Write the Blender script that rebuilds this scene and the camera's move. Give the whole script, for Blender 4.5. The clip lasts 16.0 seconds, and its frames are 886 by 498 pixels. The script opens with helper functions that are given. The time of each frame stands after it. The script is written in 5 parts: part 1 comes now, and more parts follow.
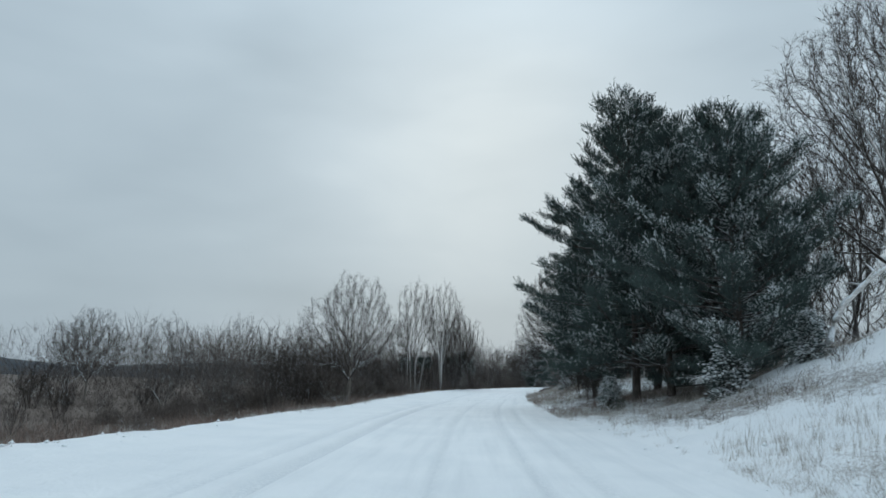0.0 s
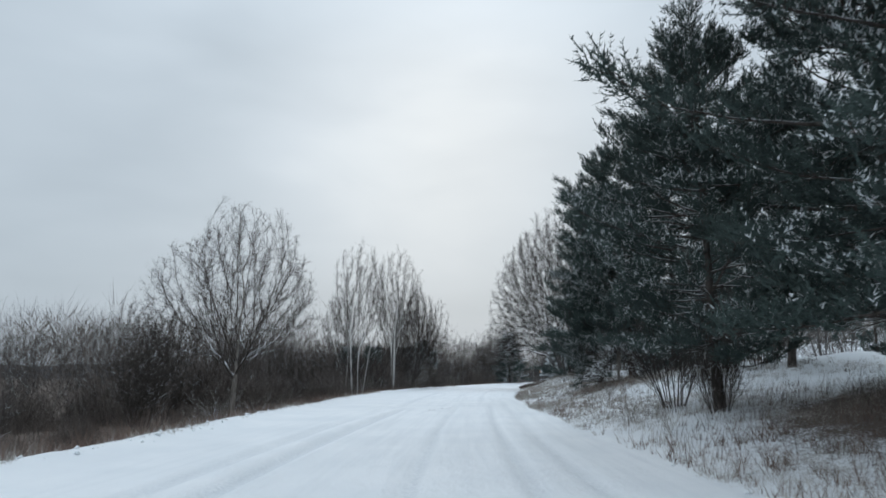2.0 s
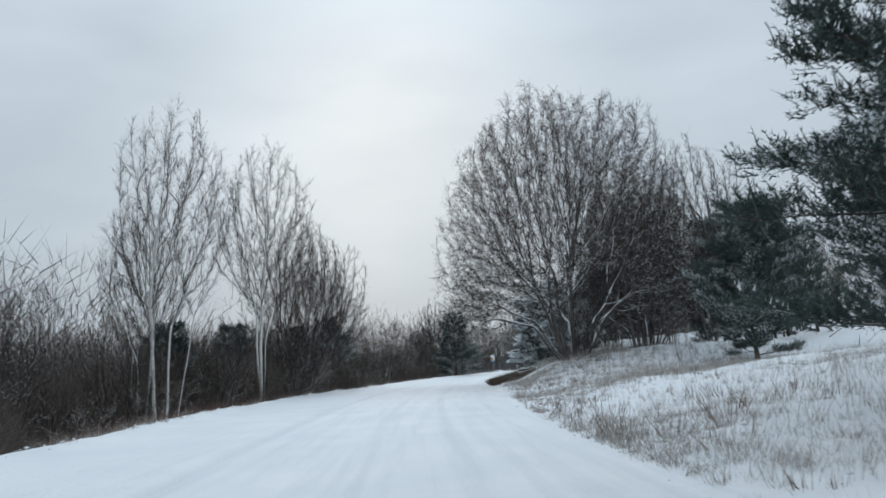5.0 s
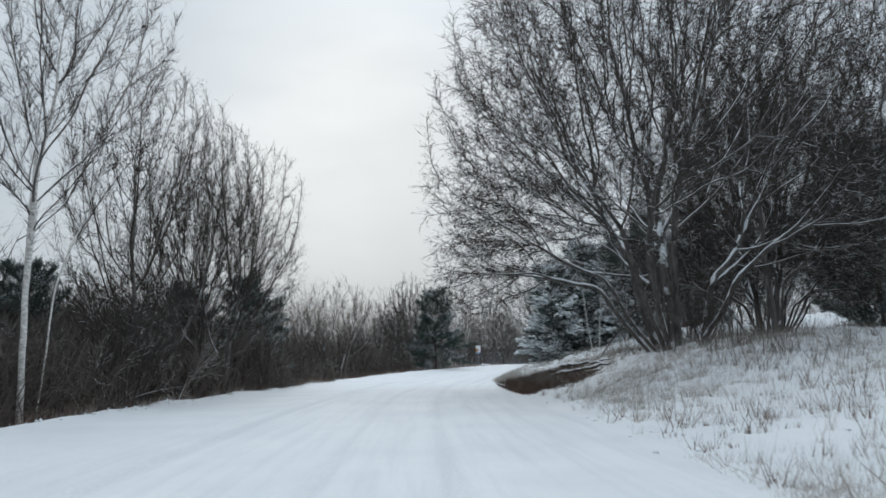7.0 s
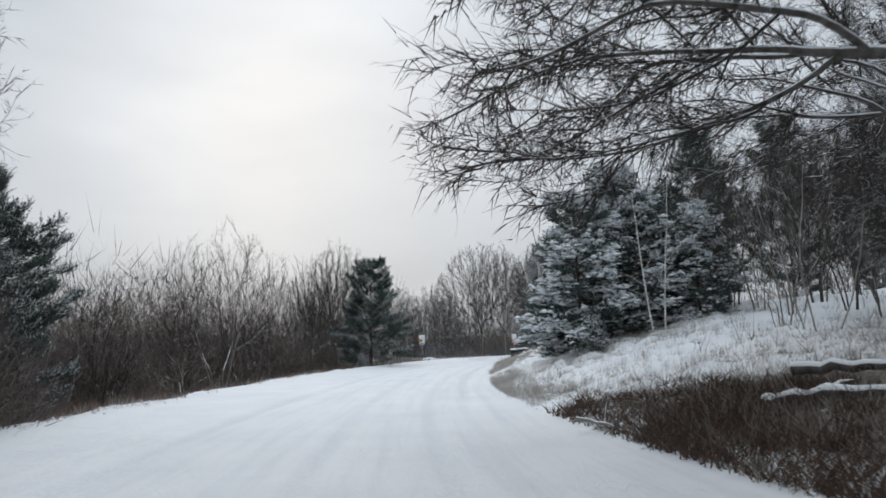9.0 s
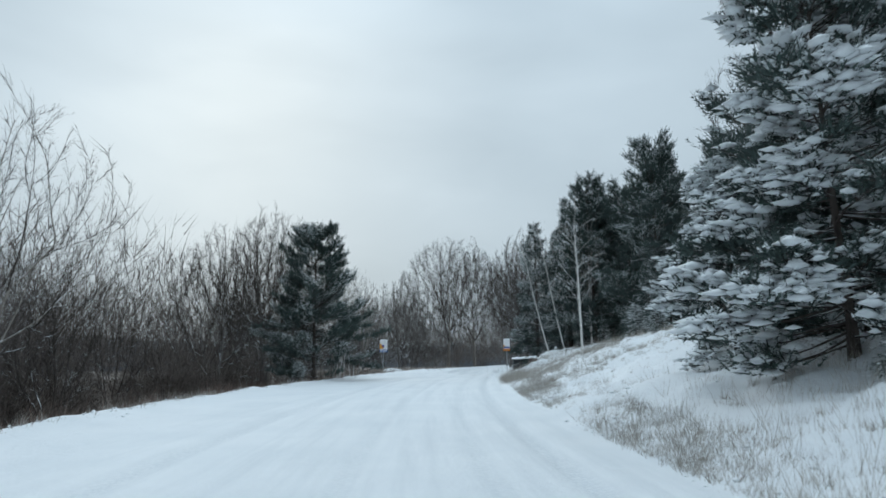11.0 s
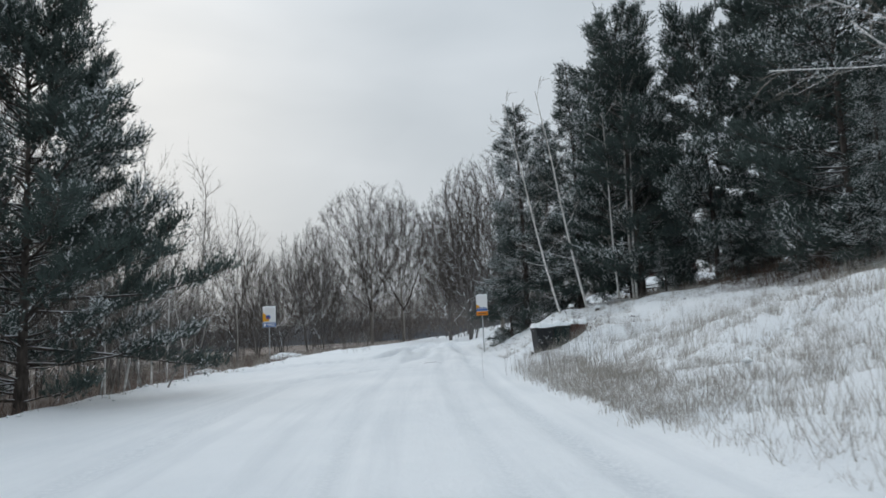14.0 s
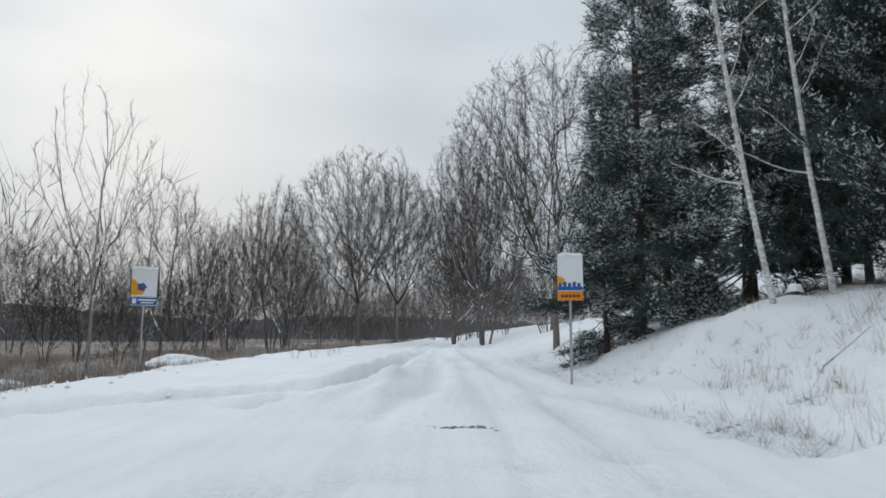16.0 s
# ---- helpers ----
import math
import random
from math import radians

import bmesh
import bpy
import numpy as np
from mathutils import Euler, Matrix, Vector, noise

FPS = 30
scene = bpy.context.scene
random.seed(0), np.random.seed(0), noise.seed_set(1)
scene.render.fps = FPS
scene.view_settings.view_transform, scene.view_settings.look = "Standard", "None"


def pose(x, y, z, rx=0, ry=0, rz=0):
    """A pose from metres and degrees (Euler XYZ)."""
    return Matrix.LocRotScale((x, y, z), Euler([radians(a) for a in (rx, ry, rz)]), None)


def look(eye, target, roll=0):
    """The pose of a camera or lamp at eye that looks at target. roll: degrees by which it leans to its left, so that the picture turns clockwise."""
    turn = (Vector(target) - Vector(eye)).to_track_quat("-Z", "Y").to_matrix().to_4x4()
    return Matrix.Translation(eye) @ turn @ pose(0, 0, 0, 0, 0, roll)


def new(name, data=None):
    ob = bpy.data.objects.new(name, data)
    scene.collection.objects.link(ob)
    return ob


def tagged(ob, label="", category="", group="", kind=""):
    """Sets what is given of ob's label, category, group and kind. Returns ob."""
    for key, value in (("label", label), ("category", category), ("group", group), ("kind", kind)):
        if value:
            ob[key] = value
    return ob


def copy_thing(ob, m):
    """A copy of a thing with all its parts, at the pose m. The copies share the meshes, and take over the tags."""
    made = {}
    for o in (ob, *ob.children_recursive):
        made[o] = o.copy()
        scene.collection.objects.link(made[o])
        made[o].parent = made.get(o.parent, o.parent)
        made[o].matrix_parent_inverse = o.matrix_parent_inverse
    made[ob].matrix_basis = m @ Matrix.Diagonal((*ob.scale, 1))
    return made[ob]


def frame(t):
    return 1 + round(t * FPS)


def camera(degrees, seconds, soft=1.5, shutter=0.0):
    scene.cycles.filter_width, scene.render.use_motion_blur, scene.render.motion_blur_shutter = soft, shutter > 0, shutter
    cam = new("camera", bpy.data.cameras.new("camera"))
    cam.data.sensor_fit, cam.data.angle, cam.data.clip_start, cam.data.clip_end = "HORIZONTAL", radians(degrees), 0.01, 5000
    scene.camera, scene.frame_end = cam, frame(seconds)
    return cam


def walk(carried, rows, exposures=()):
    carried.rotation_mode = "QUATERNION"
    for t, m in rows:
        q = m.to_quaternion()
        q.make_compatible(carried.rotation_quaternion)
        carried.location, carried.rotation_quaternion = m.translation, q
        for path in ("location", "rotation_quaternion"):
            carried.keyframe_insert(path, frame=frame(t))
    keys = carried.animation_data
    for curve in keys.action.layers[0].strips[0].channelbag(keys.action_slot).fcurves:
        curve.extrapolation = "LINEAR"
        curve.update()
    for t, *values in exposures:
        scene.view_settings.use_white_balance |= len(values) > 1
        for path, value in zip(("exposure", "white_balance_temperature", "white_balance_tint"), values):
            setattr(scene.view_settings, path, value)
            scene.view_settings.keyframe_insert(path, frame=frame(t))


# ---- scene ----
cam = camera(67.9, 16.0, soft=1.6, shutter=0.1)
PATH = [
    (0, (0.761, 0.438, 1.601), (0.739, 2.399, 1.995), 1.4),
    (0.5, (0.867, 7.147, 1.587), (0.887, 9.11, 1.968), 1.5),
    (1, (1.08, 13.827, 1.648), (1.13, 15.787, 2.041), 1.5),
    (1.5, (1.34, 20.782, 1.594), (1.418, 22.741, 1.989), 0.9),
    (2, (1.613, 27.704, 1.53), (1.711, 29.664, 1.916), 0.5),
    (2.5, (2.007, 34.529, 1.409), (2.131, 36.487, 1.798), -0.2),
    (3, (2.413, 41.229, 1.432), (2.573, 43.184, 1.819), -0.6),
    (3.5, (2.941, 48.021, 1.518), (3.151, 49.974, 1.895), -0.7),
    (3.8, (3.292, 52.184, 1.517), (3.532, 54.132, 1.898), -0.7),
    (4, (3.566, 54.945, 1.527), (3.828, 56.893, 1.896), -1.2),
    (4.2, (3.867, 57.656, 1.533), (4.148, 59.602, 1.898), -1.7),
    (6.3, (7.287, 85.567, 1.588), (7.643, 87.501, 1.95), -1.8),
    (6.5, (7.616, 88.096, 1.576), (7.982, 90.03, 1.93), -1.4),
    (7, (8.351, 94.364, 1.605), (8.74, 96.297, 1.943), -0.7),
    (7.5, (9.125, 100.571, 1.605), (9.544, 102.498, 1.941), -0.9),
    (8, (10.048, 106.599, 1.692), (10.533, 108.508, 2.039), -1.3),
    (8.5, (10.945, 112.57, 1.762), (11.496, 114.464, 2.097), -1.2),
    (9, (11.949, 118.389, 1.695), (12.549, 120.271, 2.009), -1.1),
    (9.5, (13.051, 124.123, 1.628), (13.686, 125.993, 1.946), -0.9),
    (10, (14.32, 129.749, 1.583), (14.985, 131.604, 1.928), -1.2),
    (10.2, (14.838, 131.892, 1.584), (15.514, 133.743, 1.927), -0.9),
    (12.3, (20.804, 151.028, 1.804), (21.631, 152.819, 2.131), -2.2),
    (12.5, (21.467, 152.885, 1.811), (22.314, 154.669, 2.126), -2.6),
    (13, (23.292, 157.673, 1.846), (24.182, 159.441, 2.131), -2.7),
    (13.5, (25.337, 162.555, 1.889), (26.264, 164.307, 2.158), -2.7),
    (14, (27.425, 167.508, 1.921), (28.381, 169.246, 2.177), -2.9),
    (14.5, (29.487, 172.381, 1.842), (30.459, 174.11, 2.099), -2.5),
    (15, (31.752, 177.348, 1.838), (32.727, 179.076, 2.096), -1.7),
    (15.5, (34.06, 182.078, 1.849), (35.032, 183.807, 2.098), -0.8),
    (16, (36.722, 186.958, 1.968), (37.683, 188.693, 2.229), 0.4),
]
walk(cam, [(t, look(eye, target, roll)) for t, eye, target, roll in PATH], exposures=[(0, 0.0, 6050, 4), (0.5, 0.04, 6050, 4.5), (1.5, 0.18, 6250, 9), (4.2, 0.18, 6250, 9), (7, 0.24, 6450, 10), (8, 0.28, 6700, 13), (9, 0.3, 6650, 13), (9.6, 0.28, 6300, 10), (10.2, 0.22, 6050, 5), (12.5, 0.2, 6050, 4), (13.5, 0.2, 6250, 6.5), (14, 0.2, 6600, 11), (15, 0.24, 6650, 12), (16, 0.26, 6650, 12)
])

# ---- world and light ----
w = bpy.data.worlds.new("overcast_sky")
scene.world = w
w.use_nodes = True
SUN_AZ, SUN_EL = radians(4.0), radians(24.0)


def node(nt, kind, x=0, **vals):
    n = nt.nodes.new(kind)
    for k, v in vals.items():
        n.inputs[k].default_value = v
    return n


def math_node(nt, op, a, b=None, clamp=False):
    n = nt.nodes.new("ShaderNodeMath")
    n.operation, n.use_clamp = op, clamp
    for i, s in enumerate((a, b)):
        if s is None:
            continue
        if hasattr(s, "is_output"):
            nt.links.new(s, n.inputs[i])
        else:
            n.inputs[i].default_value = s
    return n.outputs[0]


def ramp(nt, fac, stops):
    n = nt.nodes.new("ShaderNodeValToRGB")
    e = n.color_ramp.elements
    while len(e) < len(stops):
        e.new(0.5)
    for k, (p, c) in enumerate(stops):
        e[k].position, e[k].color = p, (*c, 1) if len(c) == 3 else c
    nt.links.new(fac, n.inputs[0])
    return n.outputs[0]


def mix(nt, fac, a, b):
    n = nt.nodes.new("ShaderNodeMix")
    n.data_type = "RGBA"
    for i, s in ((0, fac), (6, a), (7, b)):
        if hasattr(s, "is_output"):
            nt.links.new(s, n.inputs[i])
        else:
            n.inputs[i].default_value = s if i == 0 else (*s, 1)
    return n.outputs[2]


def noise_tex(nt, vec, scale, detail=4.0, rough=0.55, distort=0.0):
    n = node(nt, "ShaderNodeTexNoise", Scale=scale, Detail=detail, Roughness=rough, Distortion=distort)
    if vec is not None:
        nt.links.new(vec, n.inputs["Vector"])
    return n.outputs[0]


nt = w.node_tree
nt.nodes.clear()
way = nt.nodes.new("ShaderNodeTexCoord").outputs["Generated"]
sky = nt.nodes.new("ShaderNodeTexSky")
sky.sky_type, sky.sun_disc = "NISHITA", False
sky.sun_elevation, sky.sun_rotation = SUN_EL, SUN_AZ
sky.dust_density, sky.air_density = 3.0, 1.5
# cloud deck: soft banks, brighter round the hidden sun, darker towards the horizon
mp = node(nt, "ShaderNodeMapping", Scale=(1.0, 1.0, 2.6))
nt.links.new(way, mp.inputs[0])
banks = noise_tex(nt, mp.outputs[0], 1.7, 3.0, 0.45, 0.3)
fine = noise_tex(nt, mp.outputs[0], 5.0, 4.0, 0.5, 0.4)
dot = nt.nodes.new("ShaderNodeVectorMath")
dot.operation = "DOT_PRODUCT"
dot.inputs[1].default_value = (math.sin(SUN_AZ) * math.cos(SUN_EL), math.cos(SUN_AZ) * math.cos(SUN_EL), math.sin(SUN_EL))
nt.links.new(way, dot.inputs[0])
glow = nt.nodes.new("ShaderNodeMapRange")
glow.interpolation_type = "SMOOTHSTEP"
for i, v in ((1, 0.93), (2, 1.0), (3, 0.0), (4, 1.0)):
    glow.inputs[i].default_value = v
nt.links.new(dot.outputs["Value"], glow.inputs[0])
tone = math_node(nt, "ADD", math_node(nt, "MULTIPLY", banks, 0.62), math_node(nt, "MULTIPLY", fine, 0.16))
tone = math_node(nt, "ADD", tone, math_node(nt, "MULTIPLY", glow.outputs[0], 0.20))
cloud = ramp(nt, tone, [(0.22, (0.40, 0.46, 0.515)), (0.42, (0.50, 0.565, 0.62)), (0.60, (0.59, 0.655, 0.71)), (0.85, (0.79, 0.84, 0.87))])
# an overcast sky grows brighter towards the zenith
upz = nt.nodes.new("ShaderNodeSeparateXYZ")
nt.links.new(way, upz.inputs[0])
lift = ramp(nt, upz.outputs[2], [(0.0, (0.92, 0.92, 0.92)), (0.12, (0.86, 0.86, 0.86)), (0.45, (1.0, 1.0, 1.0)), (1.0, (1.95, 1.95, 1.95))])
deck = nt.nodes.new("ShaderNodeVectorMath")
deck.operation = "MULTIPLY"
nt.links.new(cloud, deck.inputs[0])
nt.links.new(lift, deck.inputs[1])
skyc = nt.nodes.new("ShaderNodeVectorMath")
skyc.operation = "SCALE"
skyc.inputs[3].default_value = 0.05
nt.links.new(sky.outputs[0], skyc.inputs[0])
both = mix(nt, 0.94, (0, 0, 0), deck.outputs[0])
nt.links.new(skyc.outputs[0], both.node.inputs[6])
bg = node(nt, "ShaderNodeBackground", Strength=1.0)
nt.links.new(both, bg.inputs[0])
nt.links.new(bg.outputs[0], nt.nodes.new("ShaderNodeOutputWorld").inputs[0])

sun = new("sun", bpy.data.lights.new("sun", "SUN"))
sun.data.energy, sun.data.angle, sun.data.color = 0.5, radians(30), (1.0, 0.97, 0.93)
sun.matrix_world = look((0, 0, 0), (-math.sin(SUN_AZ) * math.cos(SUN_EL), -math.cos(SUN_AZ) * math.cos(SUN_EL), -math.sin(SUN_EL)))


# ---- materials ----
def material(name, rough=0.8, metal=0.0, spec=0.3):
    m = bpy.data.materials.new(name)
    m.use_nodes = True
    t = m.node_tree
    b = t.nodes["Principled BSDF"]
    b.inputs["Roughness"].default_value, b.inputs["Metallic"].default_value = rough, metal
    b.inputs["Specular IOR Level"].default_value = spec
    return m, t, b


def bump(t, b, height, strength, dist):
    n = node(t, "ShaderNodeBump", Strength=strength, Distance=dist)
    t.links.new(height, n.inputs["Height"])
    t.links.new(n.outputs[0], b.inputs["Normal"])


def obj_pos(t):
    return t.nodes.new("ShaderNodeNewGeometry").outputs["Position"]


def snow_ground():
    m, t, b = material("snow_ground", 0.75, 0, 0.25)
    p = obj_pos(t)
    big, mid, small = noise_tex(t, p, 0.35, 4), noise_tex(t, p, 2.2, 5, 0.6), noise_tex(t, p, 14.0, 5, 0.65)
    base = mix(t, ramp(t, big, [(0.3, (0, 0, 0)), (0.7, (1, 1, 1))]), (0.76, 0.79, 0.815), (0.84, 0.86, 0.875))
    a = t.nodes.new("ShaderNodeAttribute")
    a.attribute_name = "litter"
    worn = t.nodes.new("ShaderNodeAttribute")
    worn.attribute_name = "worn"
    litter = mix(t, small, (0.075, 0.055, 0.045), (0.19, 0.155, 0.13))
    k = math_node(t, "ADD", math_node(t, "MULTIPLY", mid, 0.35), math_node(t, "MULTIPLY", small, 0.85))
    k = math_node(t, "SUBTRACT", math_node(t, "MULTIPLY", a.outputs["Fac"], 1.15), k)
    fac = ramp(t, math_node(t, "ADD", k, 0.5), [(0.42, (0, 0, 0)), (0.62, (1, 1, 1))])
    col = mix(t, fac, base, litter)
    wf = math_node(t, "MULTIPLY", worn.outputs["Fac"], ramp(t, small, [(0.35, (0, 0, 0)), (0.6, (1, 1, 1))]))
    col = mix(t, wf, col, (0.60, 0.635, 0.67))
    sa, da = (t.nodes.new("ShaderNodeAttribute") for _ in range(2))
    sa.attribute_name, da.attribute_name = "along", "across"
    co = t.nodes.new("ShaderNodeCombineXYZ")
    t.links.new(math_node(t, "MULTIPLY", sa.outputs["Fac"], 0.05), co.inputs[0])
    t.links.new(da.outputs["Fac"], co.inputs[1])
    streak = noise_tex(t, co.outputs[0], 2.4, 5, 0.6, 0.15)
    on_road = ramp(t, math_node(t, "ADD", math_node(t, "MULTIPLY", math_node(t, "ABSOLUTE", da.outputs["Fac"]), 0.1), 0.0), [(0.42, (1, 1, 1)), (0.75, (0, 0, 0))])
    sf = math_node(t, "MULTIPLY", ramp(t, streak, [(0.45, (0, 0, 0)), (0.70, (0.38, 0.38, 0.38))]), on_road)
    col = mix(t, sf, col, (0.62, 0.655, 0.69))
    t.links.new(col, b.inputs["Base Color"])
    small = math_node(t, "ADD", small, math_node(t, "MULTIPLY", math_node(t, "MULTIPLY", streak, on_road), 0.55))
    hgt = math_node(t, "ADD", math_node(t, "MULTIPLY", mid, 0.7), math_node(t, "MULTIPLY", small, 0.3))
    bump(t, b, hgt, 0.6, 0.18)
    return m


def bark(name, dark, light, snow=0.35, scale=9.0, stretch=0.25):
    """Bark with snow lying on the upper side of limbs."""
    m, t, b = material(name, 0.9, 0, 0.15)
    g = t.nodes.new("ShaderNodeNewGeometry")
    mp = node(t, "ShaderNodeMapping", Scale=(1, 1, stretch))
    t.links.new(g.outputs["Position"], mp.inputs[0])
    n1, n2 = noise_tex(t, mp.outputs[0], scale, 5, 0.65), noise_tex(t, g.outputs["Position"], 1.3, 3)
    col = mix(t, ramp(t, n1, [(0.35, (0, 0, 0)), (0.68, (1, 1, 1))]), dark, light)
    sep = t.nodes.new("ShaderNodeSeparateXYZ")
    t.links.new(g.outputs["Normal"], sep.inputs[0])
    up = math_node(t, "ADD", sep.outputs[2], math_node(t, "MULTIPLY", math_node(t, "SUBTRACT", n2, 0.5), 1.6))
    fac = ramp(t, up, [(max(0.02, 0.80 - snow), (0, 0, 0)), (min(0.99, 1.0 - snow), (1, 1, 1))])
    t.links.new(mix(t, fac, col, (0.82, 0.85, 0.88)), b.inputs["Base Color"])
    bump(t, b, n1, 0.6, 0.03)
    return m


def plain(name, col, rough=0.6, metal=0.0, var=0.25, scale=6.0, island=False, spec=0.3):
    """Paint, plastic, steel or leaf: one colour with grain and wear."""
    m, t, b = material(name, rough, metal, spec)
    f = noise_tex(t, obj_pos(t), scale, 5, 0.6)
    if island:
        f = math_node(t, "ADD", math_node(t, "MULTIPLY", f, 0.4), math_node(t, "MULTIPLY", t.nodes.new("ShaderNodeNewGeometry").outputs["Random Per Island"], 0.6))
    lo, hi = [c * (1 - var) for c in col], [min(1.0, c * (1 + var)) for c in col]
    t.links.new(mix(t, f, lo, hi), b.inputs["Base Color"])
    bump(t, b, f, 0.2, 0.01)
    return m


SNOW_GROUND = snow_ground()
SNOW = plain("snow_lump", (0.84, 0.87, 0.89), 0.8, 0, 0.05, 8.0)
BARK = bark("bark_grey", (0.045, 0.038, 0.034), (0.13, 0.115, 0.105), 0.3)
GREY_BARK = bark("bark_smooth_grey", (0.075, 0.068, 0.065), (0.22, 0.205, 0.195), 0.45, 5.0)
TWIG = bark("twig_grey", (0.04, 0.034, 0.031), (0.10, 0.088, 0.08), 0.06)
TWIG_SNOWY = bark("twig_snowy", (0.035, 0.03, 0.028), (0.095, 0.082, 0.076), 0.16)
SNOWY_BARK = bark("bark_snowy", (0.05, 0.045, 0.042), (0.17, 0.155, 0.145), 0.6, 5.0)
# distance haze put into the bark colour: paler, greyer twigs for far trees
TWIG_FAR = bark("twig_far_haze", (0.07, 0.064, 0.061), (0.155, 0.144, 0.138), 0.1)
TWIG_FROST = bark("twig_frosted", (0.20, 0.185, 0.17), (0.42, 0.40, 0.38), 0.5)
TWIG_PALE = bark("twig_pale", (0.13, 0.115, 0.10), (0.30, 0.275, 0.25), 0.3)
BIRCH = bark("bark_birch", (0.42, 0.40, 0.38), (0.93, 0.91, 0.88), 0.45, 7.0, 2.0)
PINE_BARK = bark("bark_pine", (0.04, 0.034, 0.03), (0.13, 0.11, 0.098), 0.12)
NEEDLE = plain("pine_needles", (0.064, 0.090, 0.082), 0.6, 0, 0.55, 1.2, True)
NEEDLE_B = plain("spruce_needles", (0.062, 0.087, 0.080), 0.6, 0, 0.5, 1.2, True)
BRACKEN = plain("dead_bracken", (0.10, 0.068, 0.052), 0.9, 0, 0.5, 2.0, True)
GRASS = plain("dry_grass", (0.39, 0.362, 0.325), 0.9, 0, 0.5, 2.0, True)
RUST = plain("rusty_undergrowth", (0.18, 0.128, 0.105), 0.9, 0, 0.55, 1.0, True)
GREYBRUSH = plain("grey_undergrowth", (0.135, 0.114, 0.102), 0.9, 0, 0.5, 1.0, True)


# ---- mesh helpers ----
def raw_mesh(name, verts, faces_flat, size, smooth=False):
    """A mesh from arrays: faces all have the same number of corners."""
    me = bpy.data.meshes.new(name)
    nf = len(faces_flat) // size
    me.vertices.add(len(verts))
    me.vertices.foreach_set("co", np.ascontiguousarray(verts, dtype=np.float32).ravel())
    me.loops.add(len(faces_flat))
    me.loops.foreach_set("vertex_index", np.ascontiguousarray(faces_flat, dtype=np.int32))
    me.polygons.add(nf)
    me.polygons.foreach_set("loop_start", np.arange(nf, dtype=np.int32) * size)
    if smooth:
        me.polygons.foreach_set("use_smooth", np.ones(nf, dtype=bool))
    me.update(calc_edges=True)
    return me


def unit(a):
    return a / (np.linalg.norm(a, axis=-1, keepdims=True) + 1e-9)


def sides(axis):
    """Two unit vectors square to each axis."""
    ref = np.where(np.abs(axis[:, 2:3]) > 0.9, np.array([[1.0, 0, 0]]), np.array([[0, 0, 1.0]]))
    u = unit(np.cross(axis, ref))
    return u, np.cross(axis, u)


def tubes(name, lines, k, mat):
    """Tapered limbs: lines of (points, radii), each a ring-to-ring tube of k sides."""
    vs, fs, off = [], [], 0
    ang = np.arange(k) * 2 * math.pi / k
    cs, sn = np.cos(ang)[None, :, None], np.sin(ang)[None, :, None]
    by_n = {}
    for p, r in lines:
        by_n.setdefault(len(p), []).append((p, r))
    for n, group in by_n.items():
        P = np.array([g[0] for g in group])
        R = np.array([g[1] for g in group])
        ax = np.empty_like(P)
        ax[:, 1:-1], ax[:, 0], ax[:, -1] = P[:, 2:] - P[:, :-2], P[:, 1] - P[:, 0], P[:, -1] - P[:, -2]
        u, v = sides(unit(ax.reshape(-1, 3)))
        ring = P.reshape(-1, 1, 3) + (u[:, None] * cs + v[:, None] * sn) * R.reshape(-1, 1, 1)
        vs.append(ring.reshape(-1, 3))
        base = (np.arange(len(group))[:, None, None] * n + np.arange(n - 1)[None, :, None]) * k + off
        j = np.arange(k)[None, None, :]
        j2 = (j + 1) % k
        fs.append(np.stack([base + j, base + j2, base + k + j2, base + k + j], -1).reshape(-1))
        off += len(group) * n * k
    me = raw_mesh(name, np.concatenate(vs), np.concatenate(fs), 4, True)
    me.materials.append(mat)
    return me


def blades(name, base, tip, width, mat, rng):
    """Thin triangles from base to tip."""
    ax = unit(tip - base)
    u, v = sides(ax)
    a = rng.uniform(0, 2 * math.pi, len(base))[:, None]
    wv = (u * np.cos(a) + v * np.sin(a)) * np.asarray(width).reshape(-1, 1) / 2
    V = np.stack([base - wv, base + wv, tip], 1).reshape(-1, 3)
    me = raw_mesh(name, V, np.arange(len(V)), 3)
    me.materials.append(mat)
    return me


def lumps(name, centre, size, mat, rng, turn=None):
    """Small flattened lumps of snow: eight faces each."""
    n = len(centre)
    oct_v = np.array([[1, 0, 0], [0, 1, 0], [-1, 0, 0], [0, -1, 0], [0, 0, 1], [0, 0, -0.5]], float)
    oct_f = np.array([[0, 1, 4], [1, 2, 4], [2, 3, 4], [3, 0, 4], [1, 0, 5], [2, 1, 5], [3, 2, 5], [0, 3, 5]])
    a = rng.uniform(0, math.pi, n) if turn is None else turn
    c, s = np.cos(a), np.sin(a)
    V = oct_v[None] * size[:, None, :] * rng.uniform(0.75, 1.25, (n, 6, 1))
    X = V[..., 0] * c[:, None] - V[..., 1] * s[:, None]
    Y = V[..., 0] * s[:, None] + V[..., 1] * c[:, None]
    V = np.stack([X, Y, V[..., 2]], -1) + centre[:, None, :]
    me = raw_mesh(name, V.reshape(-1, 3), (oct_f[None] + np.arange(n)[:, None, None] * 6).reshape(-1), 3, True)
    me.materials.append(mat)
    return me


def part(name, me, parent, label=""):
    ob = new(name, me)
    ob.parent = parent
    if label:
        tagged(ob, label)
    return ob


def part_bm(name, bm, mat, parent, label=""):
    me = bpy.data.meshes.new(name)
    bm.to_mesh(me)
    bm.free()
    me.materials.append(mat)
    return part(name, me, parent, label)


